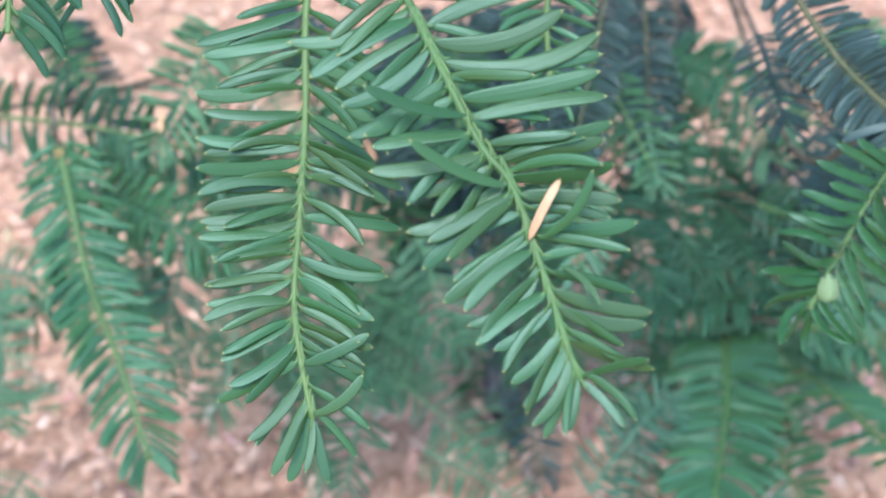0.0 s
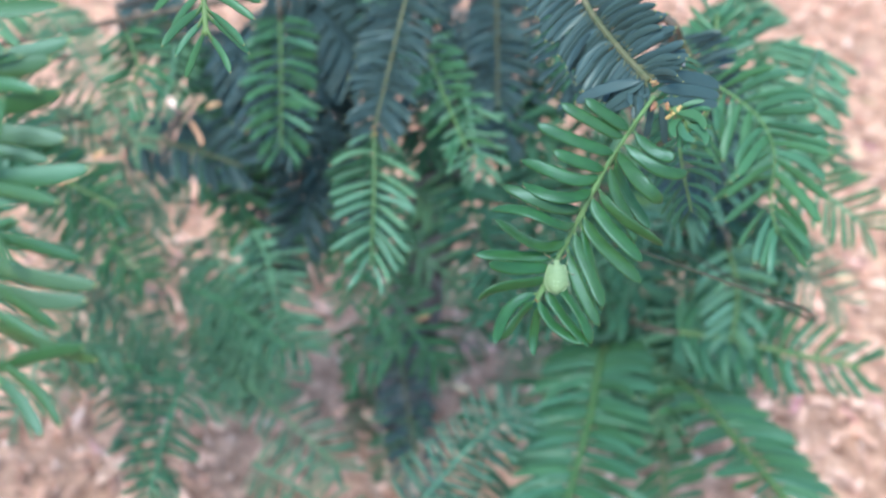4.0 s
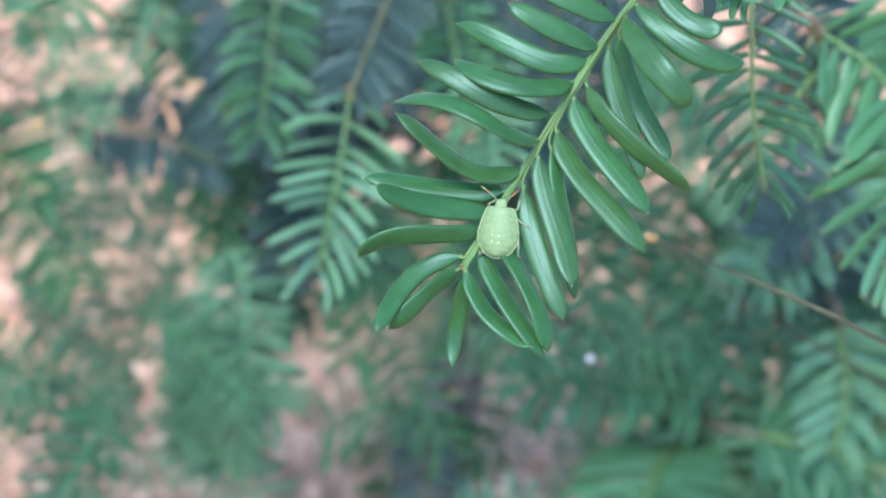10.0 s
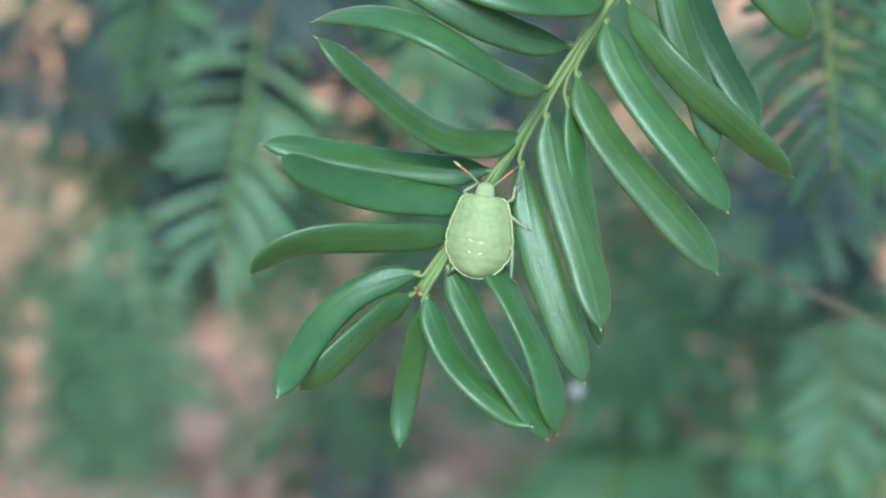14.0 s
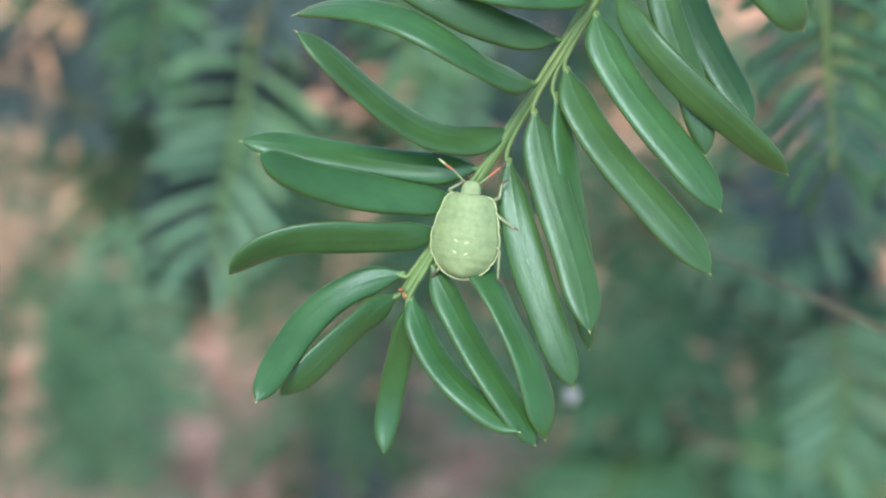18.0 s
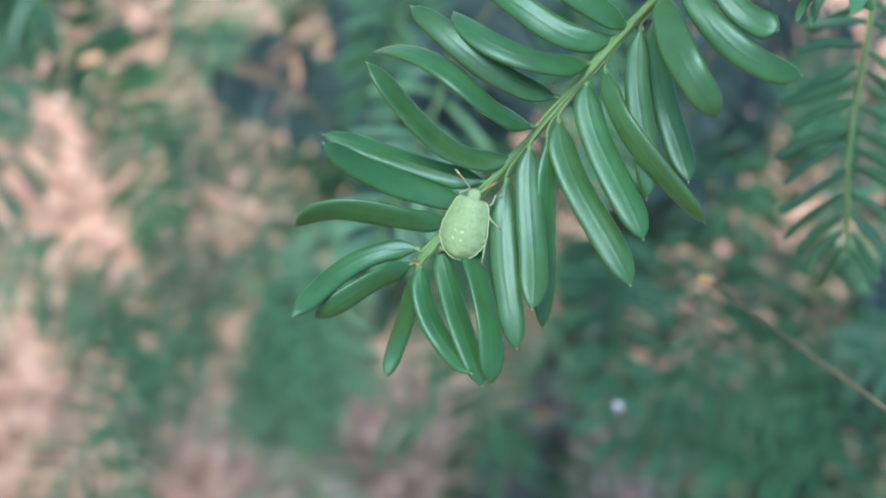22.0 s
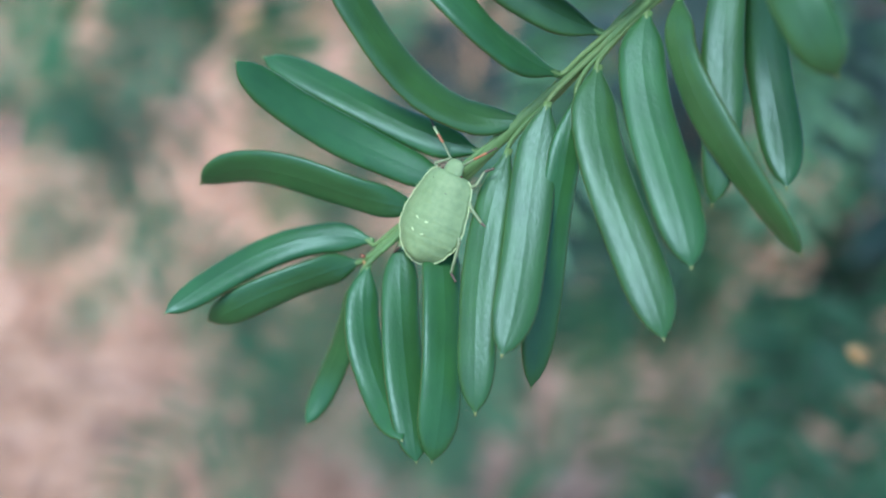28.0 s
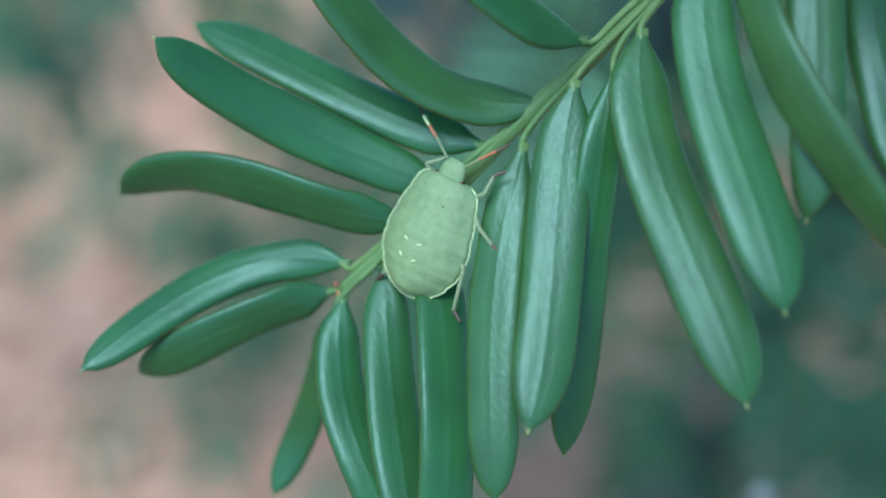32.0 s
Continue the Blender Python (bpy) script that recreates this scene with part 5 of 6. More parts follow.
loose_needle(fa_stem, (-0.1595, -0.0758, 0.4748), (-0.1718, -0.0907, 0.4661), (0.15, -0.72, 1.02), "glossy", wide=0.140, swing=0.07, foot=(-0.05, 0.78, 0.62))
loose_needle(fa_stem, (-0.1582, -0.0798, 0.4720), (-0.1657, -0.0929, 0.4564), (-0.03, -0.66, 0.67), "glossy", wide=0.137, swing=0.02, foot=(-0.05, 0.78, 0.62))
loose_needle(fa_stem, (-0.1573, -0.0824, 0.4701), (-0.1615, -0.0935, 0.4552), (-0.15, -0.80, 0.56), "glossy", wide=0.167, swing=0.04, foot=(-0.05, 0.78, 0.62))
loose_needle(fa_stem, (-0.1567, -0.0842, 0.4688), (-0.1575, -0.0941, 0.4598), (-0.02, -0.60, 0.81), "glossy", wide=0.149, swing=0.05, foot=(-0.05, 0.78, 0.62))
loose_needle(fa_stem, (-0.1567, -0.0842, 0.4688), (-0.1516, -0.0948, 0.4574), (-0.04, -0.90, 1.03), "glossy", wide=0.169, swing=-0.01, foot=(-0.05, 0.78, 0.62))
loose_needle(fa_stem, (-0.1650, -0.0108, 0.5258), (-0.1486, -0.0138, 0.5206), (-0.09, -0.77, 0.72), "glossy", wide=0.167, swing=-0.04, foot=(-0.05, 0.78, 0.62))
loose_needle(fa_stem, (-0.1644, -0.0165, 0.5209), (-0.1462, -0.0216, 0.5145), (-0.53, -0.56, 0.72), "glossy", wide=0.151, swing=-0.03, foot=(-0.05, 0.78, 0.62))
loose_needle(fa_stem, (-0.1638, -0.0228, 0.5156), (-0.1446, -0.0303, 0.5063), (0.10, -0.73, 0.34), "glossy", wide=0.154, swing=-0.01, foot=(-0.05, 0.78, 0.62))
loose_needle(fa_stem, (-0.1636, -0.0281, 0.5115), (-0.1398, -0.0341, 0.5055), (-0.33, -0.66, 0.21), "glossy", wide=0.131, swing=0.01, foot=(-0.05, 0.78, 0.62))
loose_needle(fa_stem, (-0.1635, -0.0324, 0.5082), (-0.1373, -0.0342, 0.5024), (0.17, -0.82, 0.79), "glossy", wide=0.133, swing=0.06, foot=(-0.05, 0.78, 0.62))
loose_needle(fa_stem, (-0.1635, -0.0357, 0.5058), (-0.1406, -0.0392, 0.5013), (-0.14, -0.87, 0.53), "glossy", wide=0.127, swing=0.07, foot=(-0.05, 0.78, 0.62))
loose_needle(fa_stem, (-0.1634, -0.0395, 0.5030), (-0.1407, -0.0404, 0.4972), (0.27, -0.86, 0.41), "glossy", wide=0.142, swing=-0.09, foot=(-0.05, 0.78, 0.62))
loose_needle(fa_stem, (-0.1633, -0.0443, 0.4994), (-0.1372, -0.0435, 0.4969), (0.16, -0.56, 0.87), "glossy", wide=0.119, swing=0.01, foot=(-0.05, 0.78, 0.62))
loose_needle(fa_stem, (-0.1633, -0.0474, 0.4970), (-0.1410, -0.0530, 0.4903), (0.05, -0.55, 0.38), "glossy", wide=0.151, swing=-0.04, foot=(-0.05, 0.78, 0.62))
loose_needle(fa_stem, (-0.1633, -0.0523, 0.4931), (-0.1400, -0.0551, 0.4908), (0.04, -0.79, 1.00), "glossy", wide=0.131, swing=-0.09, foot=(-0.05, 0.78, 0.62))
loose_needle(fa_stem, (-0.1634, -0.0562, 0.4898), (-0.1429, -0.0657, 0.4850), (-0.12, -0.84, 0.83), "glossy", wide=0.146, swing=-0.01, foot=(-0.05, 0.78, 0.62))
loose_needle(fa_stem, (-0.1633, -0.0601, 0.4866), (-0.1461, -0.0656, 0.4825), (0.23, -0.64, 0.22), "glossy", wide=0.166, swing=0.01, foot=(-0.05, 0.78, 0.62))
loose_needle(fa_stem, (-0.1627, -0.0648, 0.4830), (-0.1427, -0.0702, 0.4801), (-0.04, -0.67, 0.26), "glossy", wide=0.159, swing=-0.04, foot=(-0.05, 0.78, 0.62))
loose_needle(fa_stem, (-0.1617, -0.0688, 0.4799), (-0.1445, -0.0735, 0.4745), (-0.51, -0.74, 0.81), "glossy", wide=0.152, swing=-0.03, foot=(-0.05, 0.78, 0.62))
loose_needle(fa_stem, (-0.1602, -0.0738, 0.4763), (-0.1440, -0.0691, 0.4839), (-0.25, -0.65, 0.49), "glossy", wide=0.164, swing=-0.04, foot=(-0.05, 0.78, 0.62))
loose_needle(fa_stem, (-0.1568, -0.0838, 0.4691), (-0.1450, -0.0781, 0.4787), (-0.02, -0.70, 0.71), "glossy", wide=0.165, swing=-0.11, foot=(-0.05, 0.78, 0.62))
loose_needle(fa_stem, (-0.1620, -0.0677, 0.4808), (-0.1494, -0.0736, 0.4763), (-0.16, -0.78, 0.69), "glossy", wide=0.142, swing=-0.03, foot=(-0.05, 0.78, 0.62))
loose_needle(fb_stem, (-0.1406, -0.0591, 0.5686), (-0.1667, -0.0651, 0.5615), (-0.03, -0.68, 0.55), "glossy", wide=0.119, swing=0.10, foot=(-0.36, 0.70, 0.62))
loose_needle(fb_stem, (-0.1395, -0.0609, 0.5674), (-0.1614, -0.0717, 0.5570), (-0.33, -0.67, 0.47), "glossy", wide=0.144, swing=-0.04, foot=(-0.36, 0.70, 0.62))
loose_needle(fb_stem, (-0.1378, -0.0636, 0.5656), (-0.1559, -0.0729, 0.5554), (-0.17, -0.80, 0.71), "glossy", wide=0.128, swing=-0.04, foot=(-0.36, 0.70, 0.62))
loose_needle(fb_stem, (-0.1362, -0.0663, 0.5638), (-0.1545, -0.0766, 0.5538), (0.04, -0.64, 0.50), "glossy", wide=0.141, swing=0.10, foot=(-0.36, 0.70, 0.62))
loose_needle(fb_stem, (-0.1348, -0.0685, 0.5623), (-0.1527, -0.0795, 0.5480), (-0.28, -0.89, 0.93), "glossy", wide=0.146, swing=0.13, foot=(-0.36, 0.70, 0.62))
loose_needle(fb_stem, (-0.1328, -0.0717, 0.5601), (-0.1492, -0.0831, 0.5513), (-0.06, -0.78, 0.40), "glossy", wide=0.158, swing=0.06, foot=(-0.36, 0.70, 0.62))
loose_needle(fb_stem, (-0.1306, -0.0753, 0.5577), (-0.1434, -0.0825, 0.5485), (0.16, -0.57, 0.42), "glossy", wide=0.168, swing=-0.04, foot=(-0.36, 0.70, 0.62))
loose_needle(fb_stem, (-0.1263, -0.0820, 0.5532), (-0.1476, -0.0854, 0.5502), (0.06, -0.54, 0.82), "glossy", wide=0.152, swing=-0.03, foot=(-0.36, 0.70, 0.62))
loose_needle(fb_stem, (-0.1237, -0.0852, 0.5509), (-0.1478, -0.0896, 0.5472), (0.42, -0.39, 0.62), "glossy", wide=0.137, swing=0.05, foot=(-0.36, 0.70, 0.62))
loose_needle(fb_stem, (-0.1215, -0.0872, 0.5495), (-0.1385, -0.0914, 0.5433), (0.33, -0.85, 0.64), "glossy", wide=0.151, swing=0.05, foot=(-0.36, 0.70, 0.62))
loose_needle(fb_stem, (-0.1190, -0.0894, 0.5478), (-0.1394, -0.0960, 0.5371), (-0.16, -0.75, 0.70), "glossy", wide=0.148, swing=0.12, foot=(-0.36, 0.70, 0.62))
loose_needle(fb_stem, (-0.1175, -0.0915, 0.5460), (-0.1350, -0.1005, 0.5384), (0.05, -0.63, 0.72), "glossy", wide=0.137, swing=0.01, foot=(-0.36, 0.70, 0.62))
loose_needle(fb_stem, (-0.1156, -0.0947, 0.5433), (-0.1355, -0.1019, 0.5321), (-0.08, -0.62, 0.41), "glossy", wide=0.152, swing=-0.09, foot=(-0.36, 0.70, 0.62))
loose_needle(fb_stem, (-0.1144, -0.0970, 0.5414), (-0.1312, -0.1088, 0.5295), (0.09, -0.68, 0.51), "glossy", wide=0.146, swing=0.03, foot=(-0.36, 0.70, 0.62))
loose_needle(fb_stem, (-0.1134, -0.0989, 0.5397), (-0.1292, -0.1048, 0.5320), (-0.25, -0.64, 0.46), "glossy", wide=0.147, swing=-0.04, foot=(-0.36, 0.70, 0.62))
loose_needle(fb_stem, (-0.1127, -0.1003, 0.5385), (-0.1269, -0.1117, 0.5300), (0.08, -0.77, 1.03), "glossy", wide=0.152, swing=-0.07, foot=(-0.36, 0.70, 0.62))
loose_needle(fb_stem, (-0.1118, -0.1023, 0.5368), (-0.1260, -0.1115, 0.5262), (-0.11, -0.86, 0.63), "glossy", wide=0.155, swing=0.17, foot=(-0.36, 0.70, 0.62))
loose_needle(fb_stem, (-0.1095, -0.1067, 0.5330), (-0.1240, -0.1157, 0.5250), (-0.26, -0.73, 0.78), "glossy", wide=0.153, swing=-0.03, foot=(-0.36, 0.70, 0.62))
loose_needle(fb_stem, (-0.1085, -0.1087, 0.5312), (-0.1204, -0.1158, 0.5240), (-0.12, -0.84, 0.64), "glossy", wide=0.168, swing=0.07, foot=(-0.36, 0.70, 0.62))
loose_needle(fb_stem, (-0.1067, -0.1123, 0.5281), (-0.1165, -0.1204, 0.5194), (-0.15, -0.71, 0.32), "glossy", wide=0.166, swing=0.07, foot=(-0.36, 0.70, 0.62))
loose_needle(fb_stem, (-0.1057, -0.1144, 0.5263), (-0.1137, -0.1232, 0.5158), (-0.01, -0.66, 0.98), "glossy", wide=0.167, swing=0.09, foot=(-0.36, 0.70, 0.62))
loose_needle(fb_stem, (-0.1048, -0.1161, 0.5248), (-0.1123, -0.1283, 0.5157), (0.10, -0.71, 0.74), "glossy", wide=0.148, swing=0.11, foot=(-0.36, 0.70, 0.62))
loose_needle(fb_stem, (-0.1039, -0.1180, 0.5232), (-0.1092, -0.1279, 0.5118), (0.20, -0.57, 0.91), "glossy", wide=0.141, swing=-0.00, foot=(-0.36, 0.70, 0.62))
loose_needle(fb_stem, (-0.1033, -0.1193, 0.5221), (-0.1047, -0.1278, 0.5142), (0.05, -0.58, 0.49), "glossy", wide=0.151, swing=0.05, foot=(-0.36, 0.70, 0.62))
loose_needle(fb_stem, (-0.1381, -0.0631, 0.5660), (-0.1132, -0.0564, 0.5742), (-0.06, -0.67, 0.99), "glossy", wide=0.134, swing=0.06, foot=(-0.36, 0.70, 0.62))
loose_needle(fb_stem, (-0.1367, -0.0653, 0.5644), (-0.1083, -0.0601, 0.5719), (-0.37, -0.87, 0.73), "glossy", wide=0.132, swing=-0.12, foot=(-0.36, 0.70, 0.62))
loose_needle(fb_stem, (-0.1346, -0.0688, 0.5621), (-0.1007, -0.0655, 0.5703), (-0.15, -0.83, 1.15), "glossy", wide=0.108, swing=-0.14, foot=(-0.36, 0.70, 0.62))
loose_needle(fb_stem, (-0.1324, -0.0724, 0.5597), (-0.0999, -0.0686, 0.5667), (0.07, -0.66, 0.67), "glossy", wide=0.107, swing=0.00, foot=(-0.36, 0.70, 0.62))
loose_needle(fb_stem, (-0.1302, -0.0759, 0.5573), (-0.1005, -0.0725, 0.5649), (-0.24, -0.71, 0.58), "glossy", wide=0.120, swing=-0.03, foot=(-0.36, 0.70, 0.62))
loose_needle(fb_stem, (-0.1279, -0.0795, 0.5549), (-0.0987, -0.0760, 0.5610), (0.06, -0.55, 1.18), "glossy", wide=0.114, swing=0.03, foot=(-0.36, 0.70, 0.62))
loose_needle(fb_stem, (-0.1249, -0.0839, 0.5518), (-0.0971, -0.0784, 0.5564), (-0.05, -0.90, 0.69), "glossy", wide=0.118, swing=-0.06, foot=(-0.36, 0.70, 0.62))
loose_needle(fb_stem, (-0.1223, -0.0866, 0.5499), (-0.0991, -0.0839, 0.5557), (0.23, -0.69, 0.41), "glossy", wide=0.128, swing=-0.03, foot=(-0.36, 0.70, 0.62))
loose_needle(fb_stem, (-0.1191, -0.0893, 0.5479), (-0.0970, -0.0879, 0.5523), (0.10, -0.53, 0.13), "glossy", wide=0.156, swing=-0.05, foot=(-0.36, 0.70, 0.62))
loose_needle(fb_stem, (-0.1172, -0.0920, 0.5456), (-0.0954, -0.0934, 0.5471), (0.19, -0.76, 0.71), "glossy", wide=0.144, swing=0.01, foot=(-0.36, 0.70, 0.62))
loose_needle(fb_stem, (-0.1143, -0.0972, 0.5412), (-0.0916, -0.0952, 0.5433), (-0.06, -0.74, 0.67), "glossy", wide=0.148, swing=-0.05, foot=(-0.36, 0.70, 0.62))
loose_needle(fb_stem, (-0.1096, -0.1065, 0.5332), (-0.0882, -0.1094, 0.5313), (-0.39, -0.67, 0.57), "glossy", wide=0.135, swing=-0.05, foot=(-0.36, 0.70, 0.62))
loose_needle(fb_stem, (-0.1083, -0.1092, 0.5309), (-0.0894, -0.1117, 0.5301), (-0.04, -0.55, 0.45), "glossy", wide=0.160, swing=-0.08, foot=(-0.36, 0.70, 0.62))
loose_needle(fb_stem, (-0.1059, -0.1140, 0.5267), (-0.0872, -0.1174, 0.5229), (-0.29, -0.63, 0.06), "glossy", wide=0.163, swing=-0.03, foot=(-0.36, 0.70, 0.62))
loose_needle(fb_stem, (-0.1029, -0.1200, 0.5215), (-0.0889, -0.1175, 0.5258), (0.44, -0.73, 0.31), "glossy", wide=0.163, swing=0.05, foot=(-0.36, 0.70, 0.62))
loose_needle(fb_stem, (-0.1029, -0.1200, 0.5215), (-0.0937, -0.1285, 0.5171), (0.21, -0.85, 0.73), "glossy", wide=0.150, swing=0.05, foot=(-0.36, 0.70, 0.62))
loose_needle(fb_stem, (-0.1120, -0.1017, 0.5373), (-0.0988, -0.1001, 0.5408), (-0.12, -0.79, 0.90), "glossy", wide=0.138, swing=0.01, foot=(-0.36, 0.70, 0.62))
loose_needle(fb_stem, (-0.1282, -0.0823, 0.5577), (-0.1502, -0.0840, 0.5643), (-0.05, -0.75, 0.65), "glossy", swing=0.06, wide=0.11)
loose_needle(fb_stem, (-0.1193, -0.0923, 0.5479), (-0.1404, -0.0926, 0.5579), (-0.05, -0.75, 0.65), "glossy", swing=0.06, wide=0.11)
loose_needle(fb_stem, (-0.1123, -0.1008, 0.5413), (-0.1035, -0.0968, 0.5568), (-0.05, -0.75, 0.65), "glossy", swing=-0.12, wide=0.11)
loose_needle(fb_stem, (-0.1080, -0.1040, 0.5376), (-0.1004, -0.1137, 0.5361), (-0.05, -0.75, 0.65), "glossy", swing=0.10, wide=0.11)
loose_needle(w_stem, (0.0174, 0.0341, 0.4909), (0.0012, 0.0347, 0.4821), (-0.05, -0.75, 0.65), "old_and_shade", swing=-0.05, wide=0.17)
loose_needle(w_stem, (0.0181, 0.0338, 0.4905), (0.0084, 0.0330, 0.4799), (-0.05, -0.75, 0.65), "old_and_shade", swing=-0.04, wide=0.17)
loose_needle(w_stem, (0.0196, 0.0320, 0.4883), (0.0088, 0.0338, 0.4809), (-0.05, -0.75, 0.65), "old_and_shade", swing=0.03, wide=0.17)
loose_needle(w_stem, (0.0204, 0.0343, 0.4912), (0.0401, 0.0393, 0.4879), (-0.05, -0.75, 0.65), "old_and_shade", swing=0.08, wide=0.17)
loose_needle(w_stem, (0.0219, 0.0330, 0.4895), (0.0401, 0.0378, 0.4860), (-0.05, -0.75, 0.65), "old_and_shade", swing=0.03, wide=0.17)
loose_needle(w_stem, (0.0234, 0.0312, 0.4873), (0.0398, 0.0366, 0.4845), (-0.05, -0.75, 0.65), "old_and_shade", swing=-0.03, wide=0.17)
loose_needle(w_stem, (0.0205, 0.0310, 0.4870), (0.0208, 0.0298, 0.4758), (-0.05, -0.75, 0.65), "old_and_shade", swing=0.03, wide=0.17)
loose_needle(w_stem, (0.0172, 0.0318, 0.4881), (0.0167, 0.0302, 0.4763), (-0.05, -0.75, 0.65), "old_and_shade", swing=0.05, wide=0.17)
loose_needle(w_stem, (0.0230, 0.0304, 0.4863), (0.0261, 0.0291, 0.4749), (-0.05, -0.75, 0.65), "old_and_shade", swing=0.02, wide=0.17)
loose_needle(w_stem, (0.0213, 0.0355, 0.4928), (0.0300, 0.0450, 0.4951), (-0.05, -0.75, 0.65), "old_and_shade", swing=0.03, wide=0.17)
loose_needle(w_stem, (0.0275, 0.0284, 0.4853), (0.0340, 0.0220, 0.4853), (-0.05, -0.75, 0.65), "fresh", swing=0.22, wide=0.26)
loose_needle(w_stem, (0.0284, 0.0277, 0.4845), (0.0263, 0.0203, 0.4831), (-0.05, -0.75, 0.65), "fresh", swing=-0.20, wide=0.26)
loose_needle(w_stem, (0.0301, 0.0267, 0.4832), (0.0345, 0.0195, 0.4821), (-0.05, -0.75, 0.65), "fresh", swing=0.20, wide=0.26)
loose_needle(w_stem, (0.0281, 0.0273, 0.4840), (0.0315, 0.0199, 0.4827), (-0.05, -0.75, 0.65), "fresh", swing=-0.15, wide=0.26)


def limbs():
    """The trunk, with its boughs, and the thin twigs that carry the shoots."""
    foot = Vector((-0.027, 0.369, 0))
    trunk = [foot + Vector((0, 0, -0.05)), foot + Vector((0.0, 0.02, 0.10)), foot + Vector((0.02, 0.05, 0.25)), foot + Vector((0.05, 0.04, 0.45)), foot + Vector((0.08, 0.02, 0.72))]
    v, f = tube_data(trunk, 0.018, 0.009, 150, 44, 0.14, 0.06)
    for i, p in enumerate(v):
        c = spline(trunk, (i // 44) / 150)
        a = i % 44 / 44 * 6.283
        k = 0.22 * noise.noise((3 * math.cos(a), 3 * math.sin(a), p.z * 22)) + 0.14 * noise.noise((9 * math.cos(a), 9 * math.sin(a), p.z * 60))
        v[i] = p + (p - c) * k
    link_mesh("trunk", mesh_of("trunk", v, f), bark_mat, shrub, "grey-brown flaking trunk")
    tops = [spline(trunk, 0.2 + 0.8 * i / 12) for i in range(13)]
    bare = [Vector(q) for q in ((0.0288, 0.0690, 0.4105), (0.0400, 0.0615, 0.4118), (0.0520, 0.0540, 0.4130), (0.0680, 0.0500, 0.4105), (0.0950, 0.0750, 0.3850), (0.1100, 0.1600, 0.3200), tuple(tops[4]))]
    v, f = tube_data(bare, 0.00026, 0.0007, 60, 8, 0.1, 0.2)
    bare_twig = link_mesh("twig", mesh_of("twig", v, f), stem_dull, shrub, "bare olive twig with a pale broken end")
    for u, r in ((0.0, 0.0010), (0.15, 0.0005), (0.34, 0.0007)):
        bm = bmesh.new()
        bmesh.ops.create_icosphere(bm, subdivisions=2, radius=r)
        for q in bm.verts:
            q.co *= 1 + 0.25 * noise.noise(q.co * 900)
            q.co.x *= 1.7
        bmesh.ops.translate(bm, vec=spline(bare, u), verts=bm.verts)
        part("bud_scale", bm, bud_mat if u == 0 else stem_dull, bare_twig)
    for p0, p1 in twig_feet:
        a, b = Vector(p0), Vector(p1)
        out = (a - b).normalized()
        top = min(tops, key=lambda q: (q - a).length)
        back = a + out * 0.02 + Vector((0, 0.07, -0.045))
        v, f = tube_data([b.lerp(a, 0.9), a + out * 0.01, back, back.lerp(top, 0.5) + Vector((0, 0.04, -0.01)), top], 0.0009, 0.0019, 24, 7, 0.08, 0.15)
        link_mesh("twig", mesh_of("twig", v, f), twig_mat, shrub)


limbs()


